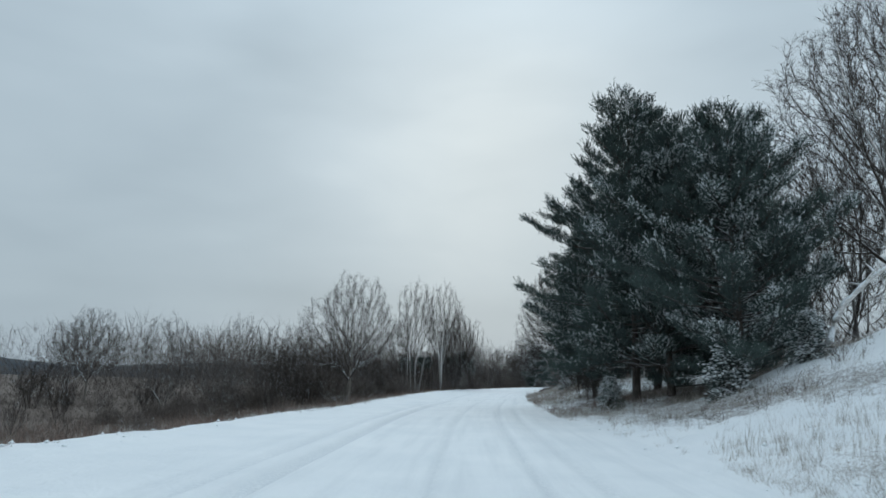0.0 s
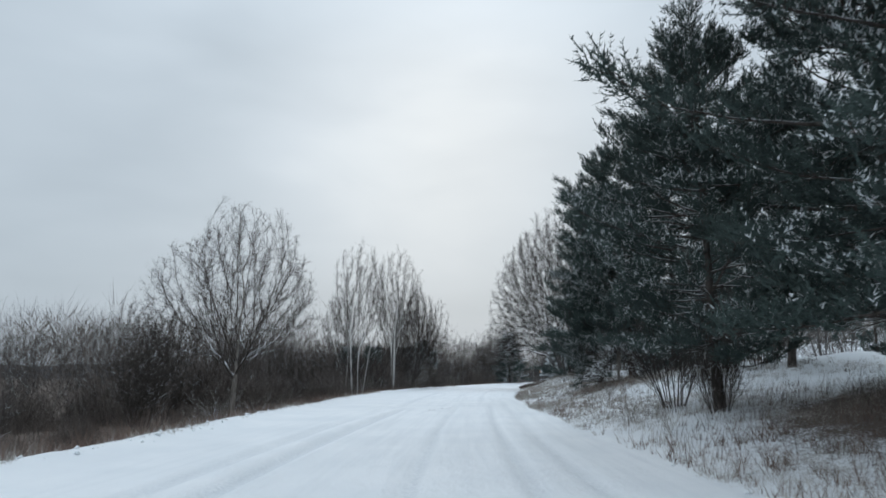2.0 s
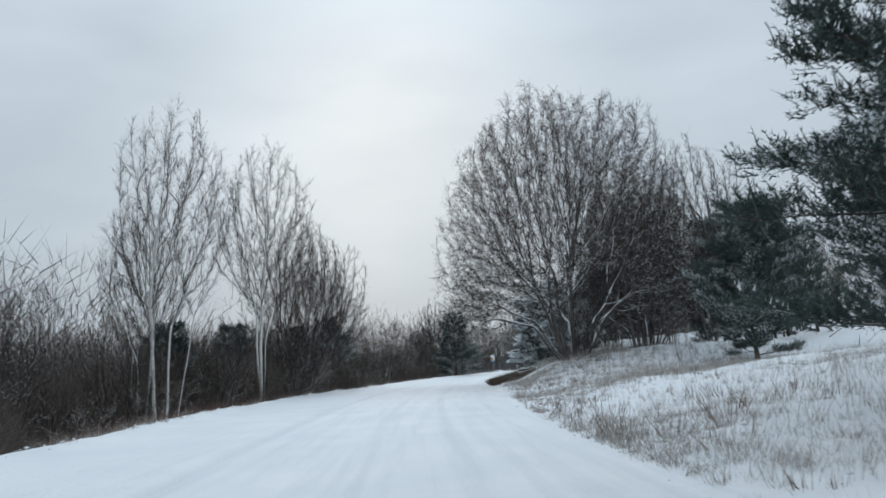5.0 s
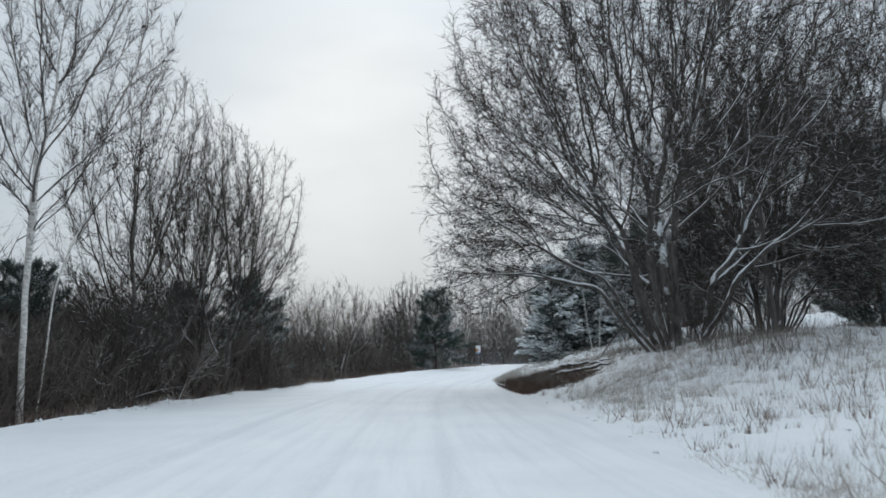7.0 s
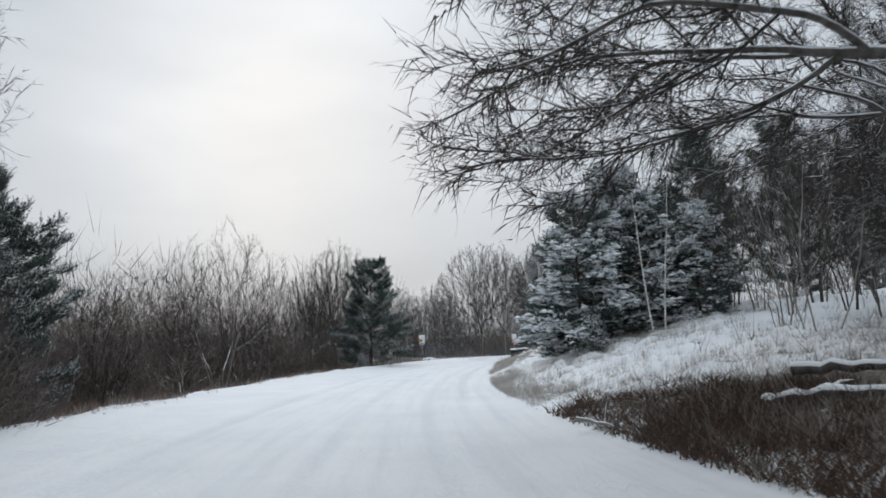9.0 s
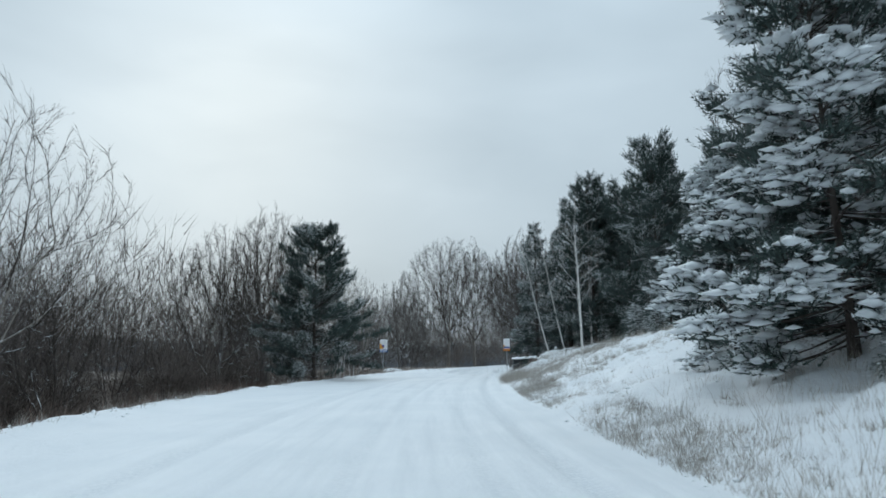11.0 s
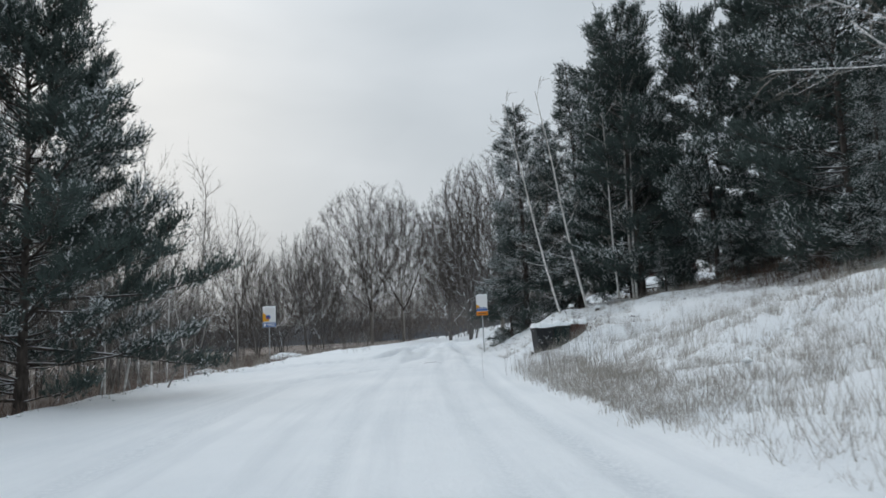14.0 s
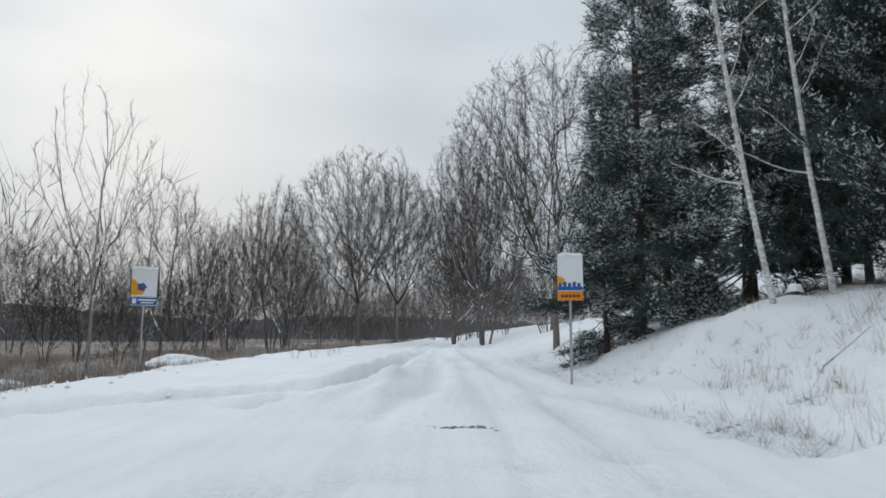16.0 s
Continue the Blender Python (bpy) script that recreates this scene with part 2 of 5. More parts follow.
# ---- the lie of the land ----
ROAD = [(-1.0, -1600), (0.2, -40), (0.75, 0), (1.1, 14), (1.6, 28), (2.4, 41), (3.6, 55), (7.4, 86.5), (9.1, 100.5), (11, 112.5), (13, 124),
        (15, 132.5), (20.9, 151), (25.3, 162.5), (29.5, 172.4), (34, 182), (36.8, 187), (47.2, 205.8), (76, 257.8), (109, 318), (900, 1740)]
_r = np.array(ROAD, float)
_s0 = np.concatenate([[0], np.cumsum(np.hypot(*np.diff(_r, axis=0).T))])
_s0 -= _s0[2]
S_ALL = np.concatenate([np.arange(-1500, -20, 40.0), np.arange(-20, 330, 0.6), np.arange(330, 1600, 40.0)])
CX, CY = np.interp(S_ALL, _s0, _r[:, 0]), np.interp(S_ALL, _s0, _r[:, 1])
fine_i = np.nonzero((S_ALL > -19.6) & (S_ALL < 329))[0]
for _ in range(260):
    for C in (CX, CY):
        C[fine_i] = (C[fine_i - 1] + 2 * C[fine_i] + C[fine_i + 1]) / 4
TX, TY = np.gradient(CX, S_ALL), np.gradient(CY, S_ALL)
_n = np.hypot(TX, TY)
NX, NY = TY / _n, -TX / _n  # to the right of the road

def table(s, rows):
    a = np.array(rows, float)
    return np.interp(s, a[:, 0], a[:, 1])


def left_width(s):
    return table(s, [(-20, 10), (15, 10), (25, 9.0), (45, 8.0), (65, 9.2), (85, 10.2), (111, 10.5), (126, 9.5), (137, 8.9), (148, 9.1), (160, 9.2), (174, 9.5), (185, 9.0), (205, 8.8), (215, 9.4), (235, 9.5), (262, 7), (300, 5)])


def right_width(s):
    return table(s, [(-20, 5.2), (26, 5.1), (32, 4.6), (45, 4.2), (60, 3.9), (68, 3.6), (84, 3.4), (100, 4.1), (113, 5.0), (119, 5.0), (128, 4.4), (135, 3.9), (142, 3.5), (165, 3.6), (174, 3.8), (181, 3.6), (186, 3.5), (200, 3.8), (212, 3.2), (240, 3.4), (300, 4)])


def road_z(s):
    return table(s, [(-1500, -0.15), (70, -0.15), (110, -0.02), (150, 0.12), (180, 0.4), (205, 0.62), (225, 0.75), (300, 0.85), (1500, 0.85)])


def bank(s):
    return table(s, [(-20, 0.8), (22, 0.72), (33, 0.5), (55, 0.45), (63, 0.62), (76, 0.6), (88, 0.42), (104, 0.34), (112, 0.46), (119, 0.8), (124, 0.85), (132, 0.76), (140, 0.66), (150, 0.72), (160, 0.86), (178, 0.9), (190, 0.68), (205, 0.56), (240, 0.5), (300, 0.6)])


def dip(s):
    return table(s, [(-20, 1.0), (140, 1.0), (180, 0.7), (210, 0.35), (300, 0.4)])


def smooth(x):
    x = np.clip(x, 0, 1)
    return x * x * (3 - 2 * x)


def waves(x, y, f, seed):
    r = np.random.RandomState(seed)
    z = 0
    for k in range(5):
        a, ph = r.uniform(0, 2 * math.pi), r.uniform(0, 2 * math.pi)
        z = z + np.sin((x * math.cos(a) + y * math.sin(a)) * f * r.uniform(0.6, 1.7) + ph)
    return z / 5


def height(s, d, x, y):
    """Height of the snow surface at s along and d right of the road's line."""
    wob = 0.35 * waves(x, y, 0.55, 3) + 0.2 * waves(x, y, 1.4, 4)
    dl, dr = left_width(s) + wob, right_width(s) + wob
    z = road_z(s) + 0.015 * waves(x, y, 0.9, 1)
    out_l, out_r = -d - dl, d - dr
    # ploughed lip, then down to the low ground
    z = z + 0.16 * np.exp(-((out_l + 0.1) / 0.55) ** 2) * (1 + 0.6 * waves(x, y, 2.2, 7))
    z = z - dip(s) * (1.6 * smooth((out_l - 0.3) / 6) + 1.2 * smooth((out_l - 5) / 30)) + 0.3 * waves(x, y, 0.25, 5) * smooth(out_l / 6)
    # the cut bank on the other hand
    b = bank(s)
    rise = 0.35 * smooth((out_r + 0.5) / 1.6) + 2.2 * smooth(out_r / 7.5) + table(s, [(96, 1), (106, 0.3), (132, 0.35), (150, 0.9), (158, 1)]) * (2.3 * smooth((out_r - 4) / 12) + 6.0 * smooth((out_r - 12) / 60))
    rise = rise + 1.5 * table(s, [(190, 0), (204, 1), (216, 1), (235, 0.3)]) * smooth((out_r - 0.8) / 3.2)
    rise = rise + 2.4 * table(s, [(4, 0), (12, 1), (30, 1), (40, 0)]) * smooth((out_r - 5.5) / 5.5)
    rough = table(s, [(130, 1.0), (145, 2.1), (190, 2.1), (205, 1.0)])
    z = z + b * rise + (0.16 * waves(x, y, 1.1, 9) + rough * (0.10 * waves(x, y, 2.9, 10) + 0.09 * waves(x, y, 5.0, 11) + 0.05 * waves(x, y, 8.5, 12))) * smooth(out_r / 2.5)
    z = z + 25 * smooth((out_r - 60) / 500) + 3.4 * np.exp(-((x - 82.4) ** 2 + (y - 217.2) ** 2) / 130) + 0.3 * np.exp(-((x - 42.8) ** 2 + (y - 186.6) ** 2) / 4.5)
    z = z + 0.55 * np.exp(-((x - 43.2) ** 2 / 4 + (y - 188.3) ** 2 / 1.6)) + 0.30 * np.exp(-((x - 43.1) ** 2 / 1.0 + (y - 185.0) ** 2 / 0.5)) + 0.42 * np.exp(-((x - 41.9) ** 2 / 1.3 + (y - 184.5) ** 2 / 0.9)) + 0.30 * np.exp(-((x - 40.95) ** 2 + (y - 185.85) ** 2) / 0.45) + 0.42 * np.exp(-((x - 50.2) ** 2 + (y - 196.6) ** 2) / 4.0) + 0.15 * np.exp(-((x - 52.0) ** 2 + (y - 195.6) ** 2) / 3.0)
    return z


TURNS = [([(30.0, 196.0), (37.2, 200.9), (39.0, 201.9), (40.7, 202.4), (44.0, 205.4), (47.6, 210.3), (60.0, 231.9)], 0.14, 0.45), ([(39.5, 199.6), (40.7, 200.8), (42.0, 202.6), (43.9, 205.0), (47.6, 210.9), (60.5, 232.5)], 0.11, 0.35),
         ([(44.0, 191.5), (46.0, 196.0), (46.9, 200.4), (50.2, 207.1), (55.0, 216.4), (67.7, 239.9)], 0.13, 0.4), ([(41.0, 197.5), (44.2, 201.6), (47.1, 206.6), (52.0, 216.0)], 0.09, 0.5), ([(33.0, 190.0), (38.0, 193.2), (43.0, 193.0), (46.0, 192.6), (50.0, 191.0)], 0.05, 0.35)]


def turn_tracks(x, y):
    """Tracks of vehicles that turned at the junction, with the snow they pushed up beside them."""
    z = np.zeros_like(x)
    near = (x > 28) & (x < 70) & (y > 188) & (y < 242)
    px, py = x[near], y[near]
    for line, depth, w_ in TURNS:
        best = np.full(px.shape, 99.0)
        for (xa, ya), (xb, yb) in zip(line[:-1], line[1:]):
            u = np.clip(((px - xa) * (xb - xa) + (py - ya) * (yb - ya)) / ((xb - xa) ** 2 + (yb - ya) ** 2), 0, 1)
            best = np.minimum(best, np.hypot(px - xa - u * (xb - xa), py - ya - u * (yb - ya)))
        e = best / w_
        z[near] += 1.5 * depth * (0.9 * np.exp(-(e - 1.9) ** 2 * 1.4) - np.exp(-e ** 2)) * (0.75 + 0.6 * waves(px, py, 1.6, 61))
    return z


def ruts(s, d):
    """Tyre tracks pressed into the snow of the road."""
    z = np.zeros_like(d)
    sway = 0.18 * np.sin(s * 0.045) + 0.1 * np.sin(s * 0.11 + 1)
    for c, depth, w_, a, b_ in ((1.25, 0.035, 0.16, -30, 75), (-0.75, 0.03, 0.16, -30, 75), (2.3, 0.025, 0.22, -30, 80), (-3.6, 0.05, 0.22, -30, 70), (-4.6, 0.03, 0.2, -30, 60),
                               (0.9, 0.02, 0.2, 75, 240), (-1.1, 0.02, 0.2, 75, 240), (2.1, 0.035, 0.25, 140, 225), (-4.2, 0.025, 0.3, 60, 200),
                               (-2.0, 0.05, 0.4, 200, 300), (2.4, 0.05, 0.4, 200, 300)):
        on = smooth((s - a) / 8) * smooth((b_ - s) / 8)
        e = (d - c - sway) / w_
        z = z - on * 1.7 * depth * (np.exp(-e ** 2) - 0.6 * np.exp(-(np.abs(e) - 1.7) ** 2 * 1.5))
    return z


D_ALL = np.concatenate([-np.geomspace(2000, 40, 22), np.arange(-38, -14, 1.2), np.arange(-14, -6, 0.5), np.arange(-6, 3.6, 0.2), np.arange(3.6, 12, 0.26), np.arange(12, 40, 1.0), np.geomspace(41, 2000, 22)])
SS, DD = np.meshgrid(S_ALL, D_ALL, indexing="ij")
near_d = np.clip(DD, -55, 55)
GX = CX[:, None] + NX[:, None] * near_d + (DD - near_d) * 0.97
GY = CY[:, None] + NY[:, None] * near_d - (DD - near_d) * 0.24
GZ = height(SS, DD, GX, GY) + ruts(SS, DD) + turn_tracks(GX, GY)
ns, nd = SS.shape
ii = (np.arange(ns - 1)[:, None] * nd + np.arange(nd - 1)[None, :])
quads = np.stack([ii, ii + nd, ii + nd + 1, ii + 1], -1).reshape(-1)[::-1]
me = raw_mesh("ground", np.stack([GX, GY, GZ], -1).reshape(-1, 3), quads, 4, True)
me.materials.append(SNOW_GROUND)
out_l, out_r = -DD - left_width(SS), DD - right_width(SS)
patch = 0.5 + 0.5 * waves(GX, GY, 0.5, 21)
brown = table(SS, [(-20, 0.68), (30, 0.64), (60, 0.42), (85, 0.38), (104, 0.46), (118, 0.46), (126, 0.3), (130, 0.3), (138, 0.3), (190, 0.22), (240, 0.1)])
under = 0
for cx_, cy_, r_ in ((14, 42, 4), (14, 33, 3), (16, 70, 5), (33, 149, 4), (52, 184, 6), (55, 195, 4), (26, 188, 3.5), (19.5, 128, 4)):
    under = np.maximum(under, np.exp(-((GX - cx_) ** 2 + (GY - cy_) ** 2) / (r_ * r_)))
rust_band = table(SS, [(114, 0), (120, 1), (131, 1), (136, 0)]) * smooth(out_r / 0.8) * smooth((5.0 - out_r) / 2.0)
litter = 0.15 * rust_band + (0.86 + 0.24 * waves(GX, GY, 0.33, 24)) * smooth(out_l / 2.0) * table(SS, [(-20, 1), (190, 0.95), (212, 0.85), (225, 0.8), (300, 0.8)]) + smooth(out_r / 1.5) * brown * (0.35 + 0.75 * patch) * (1 - 0.6 * smooth((out_r - 6) / 6)) + 0.5 * under * smooth(out_r / 1.2)
at = me.attributes.new("litter", "FLOAT", "POINT")
at.data.foreach_set("value", np.clip(litter, 0, 1).astype(np.float32).ravel())
wr = np.clip(-(ruts(SS, DD) + turn_tracks(GX, GY)) * 14, 0, 1)
for key, val in (("along", SS), ("across", DD)):
    me.attributes.new(key, "FLOAT", "POINT").data.foreach_set("value", val.astype(np.float32).ravel())
at = me.attributes.new("worn", "FLOAT", "POINT")
at.data.foreach_set("value", wr.astype(np.float32).ravel())
ground = tagged(new("ground", me), "snow-covered road and verges with faint tyre tracks", "ground", kind="structure")


def to_road(x, y):
    """s and d of a place."""
    x, y = np.atleast_1d(np.asarray(x, float)), np.atleast_1d(np.asarray(y, float))
    use = (S_ALL > -200) & (S_ALL < 500)
    i = np.array([np.argmin((CX[use] - a) ** 2 + (CY[use] - b) ** 2) for a, b in zip(x, y)])
    i = np.nonzero(use)[0][i]
    return S_ALL[i], (x - CX[i]) * NX[i] + (y - CY[i]) * NY[i]


def place(s, d):
    """World x and y at s along and d right of the road."""
    s, d = np.asarray(s, float), np.asarray(d, float)
    nx, ny = np.interp(s, S_ALL, NX), np.interp(s, S_ALL, NY)
    c = np.clip(d, -55, 55)
    return np.interp(s, S_ALL, CX) + nx * c + (d - c) * 0.97, np.interp(s, S_ALL, CY) + ny * c - (d - c) * 0.24


def ground_z(x, y):
    s, d = to_road(x, y)
    return height(s, d, np.atleast_1d(x), np.atleast_1d(y))


# ---- growing things ----
def crown_points(rng, n, centre, radii, hollow=0.25, low=0.0, under=0.0):
    """Buds to grow towards: within an egg-shaped crown, thicker near its outline; under cuts the inner underside away."""
    q = unit(rng.normal(0, 1, (n * 4, 3))) * (hollow ** 3 + (1 - hollow ** 3) * rng.uniform(0, 1, (n * 4, 1))) ** (1 / 2.8)
    lump = 1 + 0.22 * waves(q[:, 0] * 3, q[:, 1] * 3 + q[:, 2] * 2, 2.2, rng.randint(1000))
    p = np.asarray(centre, float) + q * lump[:, None] * np.asarray(radii, float)
    side = np.hypot(q[:, 0], q[:, 1])
    return p[(p[:, 2] > low + under * (1 - side))][:n]


def colonise(rng, chains, buds, step, kill, pull, inertia=0.35, jitter=0.12, spread=0.45, turns=75):
    """Limbs grow bud by bud from the chains given. Gives nodes, parents and the node that starts each chain."""
    cap = 60000
    P, par, kids, way_ = np.zeros((cap, 3)), np.full(cap, -1), np.zeros(cap, int), np.zeros((cap, 3))
    n = 0
    for ch in chains:
        for k, p in enumerate(ch):
            P[n], par[n] = p, n - 1 if k else -1
            if k:
                kids[n - 1] += 1
                way_[n] = unit(np.asarray(p, float) - P[n - 1])
            n += 1
        way_[n - len(ch)] = way_[n - len(ch) + 1]
    tips = [len(c) for c in chains]
    hub = np.array([0, 0, 0.3 * np.median(buds[:, 2])])
    free = np.ones(cap, bool)
    o = 0
    for c in tips:
        free[o:o + int(c * 0.6)] = False
        o += c
    near_d, near_i = np.full(len(buds), 1e9), np.zeros(len(buds), int)

    def look_at(lo, hi):
        b2 = (buds ** 2).sum(1)[:, None]
        for a in range(lo, hi, 1500):
            ok = np.nonzero(free[a:min(hi, a + 1500)])[0] + a
            if not len(ok):
                continue
            d2 = b2 + (P[ok] ** 2).sum(1)[None] - 2 * buds @ P[ok].T
            i = d2.argmin(1)
            d = d2[np.arange(len(buds)), i]
            better = d < near_d
            near_d[better], near_i[better] = d[better], ok[i[better]]

    look_at(0, n)
    for _ in range(turns):
        if len(buds) < 3 or n > cap - 3000:
            break
        # a shoot never doubles back: buds beside or behind a tip wait until it has grown on, then draw a side shoot
        to = unit(buds - P[near_i])
        ahead = (to * way_[near_i]).sum(1)
        ok = (ahead > np.where(kids[near_i] == 0, 0.5, 0.05)) & ((to * unit(P[near_i] - hub)).sum(1) > 0.0) & (kids[near_i] < 3)
        if not ok.any():
            break
        acc = np.zeros((n, 3))
        np.add.at(acc, near_i[ok], to[ok])
        u = np.unique(near_i[ok])
        d = unit(unit(acc[u]) + inertia * way_[u] + [0, 0, pull] + spread * unit(P[u] - hub) + rng.normal(0, jitter, (len(u), 3)))
        m = len(u)
        P[n:n + m], par[n:n + m], way_[n:n + m] = P[u] + d * step, u, d
        kids[u] += 1
        look_at(n, n + m)
        n += m
        live = near_d > kill * kill
        buds, near_d, near_i = buds[live], near_d[live], near_i[live]
    return P[:n], par[:n]


def limbs_of(P, par, tip_r, power, top_r=9.0):
    """Radii by the sum of what each limb carries, and the limbs as lines, each running on along its thickest shoot."""
    n = len(P)
    area = np.zeros(n)
    for i in range(n - 1, -1, -1):
        if area[i] == 0:
            area[i] = tip_r ** power
        if par[i] >= 0:
            area[par[i]] += area[i]
    r = np.minimum(area ** (1 / power), top_r)
    best, best_r = np.full(n, -1), np.zeros(n)
    for i in range(n):
        p = par[i]
        if p >= 0 and r[i] > best_r[p]:
            best[p], best_r[p] = i, r[i]
    lines = []
    for i in range(n):
        p = par[i]
        if p >= 0 and best[p] == i:
            continue
        ch = [] if p < 0 else [p]
        k = i
        while k >= 0:
            ch.append(k)
            k = best[k]
        if len(ch) < 2:
            continue
        pts, rr = P[ch], r[ch].copy()
        if p >= 0:
            rr[0] = rr[1]
        if len(pts) > 3:
            pts = pts.copy()
            pts[1:-1] = (pts[:-2] + 2 * pts[1:-1] + pts[2:]) / 4
        lines.append((p < 0, pts, rr))
    return lines


def stem_chain(rng, foot, way0, way1, length, step=0.4, wobble=0.05):
    """A young stem that leaves its foot along way0 and bends towards way1."""
    n = max(3, int(length / step))
    p, out = np.array(foot, float), []
    a, b = unit(np.array(way0, float)), unit(np.array(way1, float))
    for k in range(n + 1):
        out.append(p.copy())
        p = p + unit(a + (b - a) * k / n + rng.normal(0, wobble, 3)) * step
    return out


def crown_tree(name, label, seed, chains, crowns, grow_by, radii, twig, mats, wide=0.012, category="tree"):
    """A leafless tree grown into its crown. grow_by: step, kill, pull, inertia; radii: of tips, power, most; twig: count, length, lift twice, then the angle;
    mats: trunk, limb, twig."""
    rng = np.random.RandomState(seed)
    buds = np.concatenate([crown_points(rng, *c) for c in crowns])
    P, par = colonise(rng, chains(rng), buds, *grow_by)
    lines = limbs_of(P, par, *radii)
    root = tagged(new(name), label, category)
    thick = 3.2 * radii[0]
    for is_root, p, r in lines:
        if is_root and r[0] > 3 * radii[0]:
            r[:3] *= np.array([1.3, 1.14, 1.05])
            part("trunk", tubes("trunk", [(p, r)], 8, mats[0]), root)
    limb = [(p, r) for is_root, p, r in lines if not is_root and r[0] > thick]
    if limb:
        tagged(part("limb", tubes("limb", limb, 5, mats[1]), root), kind="stuff")
    thin = [(p, np.linspace(1, 0.6, len(r)) * r) for is_root, p, r in lines if not is_root and r[0] <= thick]
    if thin:
        tagged(part("branch", tubes("branch", thin, 3, mats[2]), root), kind="stuff")
    ends = [(a, b) for _, p, r in lines for a, b, q in zip(p[:-1], p[1:], r[1:]) if q < 3.4 * radii[0]]
    p0, p1 = np.array([a for a, b in ends]), np.array([b for a, b in ends])
    n1, l1, f1, n2, l2, f2, ang = twig
    a0, a1 = sprout(rng, p0, p1, n1, ang, l1, f1)
    b0, b1 = sprout(rng, a0, a1, n2, ang, l2, f2)
    wd = np.concatenate([np.full(len(a0), wide * 1.35), np.full(len(b0), wide)])
    tagged(part("crown", blades("crown", np.concatenate([a0, b0]), np.concatenate([a1, b1]), wd, mats[2], rng), root), kind="stuff")
    return root


def grow(rng, start, way, length, radius, spec, level, out):
    """One limb and the limbs that spring from it. spec rows: segments, wander, lift, children, from, angle, length share, radius share."""
    segs, wander, lift, kids, k_from, angle, share, thin = spec[level]
    pts, d = [np.array(start, float)], np.array(way, float)
    step = length / segs
    turns = rng.normal(0, wander, (segs, 3))
    dirs = []
    for i in range(segs):
        d = d + turns[i]
        d[2] += lift
        d = d / math.sqrt(d @ d)
        dirs.append(d)
        pts.append(pts[-1] + d * step)
    t = np.linspace(0, 1, segs + 1)
    out.append((level, np.array(pts), radius * (1 - 0.75 * t)))
    if level + 1 >= len(spec):
        return
    n = max(1, int(rng.poisson(kids))) if level else int(kids)
    for j in range(n):
        u = k_from + (1 - k_from) * (j + rng.uniform(0.1, 0.9)) / n
        i = min(segs - 1, int(u * segs))
        f = u * segs - i
        p = pts[i] * (1 - f) + pts[i + 1] * f
        dd = dirs[i]
        side = np.cross(dd, rng.normal(0, 1, 3))
        side /= math.sqrt(side @ side) + 1e-9
        a = radians(angle) * rng.uniform(0.65, 1.3)
        grow(rng, p, dd * math.cos(a) + side * math.sin(a), length * share * (1.12 - 0.55 * u) * rng.uniform(0.75, 1.2), radius * (1 - 0.7 * u) * thin, spec, level + 1, out)


def sprout(rng, p0, p1, n, angle, length, lift):
    """n fine twigs along each piece from p0 to p1: their feet and tips."""
    u = rng.uniform(0.1, 1.0, (len(p0), n, 1))
    foot = (p0[:, None] + (p1 - p0)[:, None] * u).reshape(-1, 3)
    d = np.repeat(unit(p1 - p0), n, 0)
    side = unit(np.cross(d, rng.normal(0, 1, d.shape)))
    a = np.radians(angle) * rng.uniform(0.4, 1.3, (len(d), 1))
    way_ = unit(d * np.cos(a) + side * np.sin(a) + [0, 0, lift])
    return foot, foot + way_ * length * rng.uniform(0.45, 1.25, (len(d), 1))


def bare_tree(name, label, seed, stems, spec, twig, bark_mat, twig_mat, wide=0.016):
    """A leafless tree: stems are rows of start, way, length, radius; twig: count, length and lift of long twigs, then of short ones."""
    rng = np.random.RandomState(seed)
    out = []
    for st, wy, ln, rd in stems:
        wy = np.array(wy, float)
        grow(rng, st, wy / np.linalg.norm(wy), ln, rd, spec, 0, out)
    root = tagged(new(name), label, "shrub" if name == "shrub" else "tree")
    top = len(spec) - 1
    for l, p, r in out:
        if l == 0:
            part("trunk", tubes("trunk", [(p, np.maximum(r, 0.015))], 7, bark_mat), root)
    tagged(part("limb", tubes("limb", [(p, np.maximum(r, 0.012)) for l, p, r in out if l == 1], 4, bark_mat), root), kind="stuff")
    tagged(part("branch", tubes("branch", [(p, np.maximum(r, 0.009)) for l, p, r in out if l >= 2], 3, twig_mat), root), kind="stuff")
    segs = [(a, b) for l, p, r in out if l >= top - 1 for a, b in zip(p[:-1], p[1:])] if top < 2 else [(a, b) for l, p, r in out if l == top for a, b in zip(p[:-1], p[1:])]
    p0, p1 = np.array([a for a, b in segs]), np.array([b for a, b in segs])
    n1, l1, f1, n2, l2, f2 = twig
    a0, a1 = sprout(rng, p0, p1, n1, 32, l1, f1)
    b0, b1 = sprout(rng, a0, a1, n2, 34, l2, f2)
    F, T = np.concatenate([a0, b0]), np.concatenate([a1, b1])
    wd = np.concatenate([np.full(len(a0), wide * 1.35), np.full(len(b0), wide)])
    tagged(part("crown", blades("crown", F, T, wd, twig_mat, rng), root), kind="stuff")
    return root


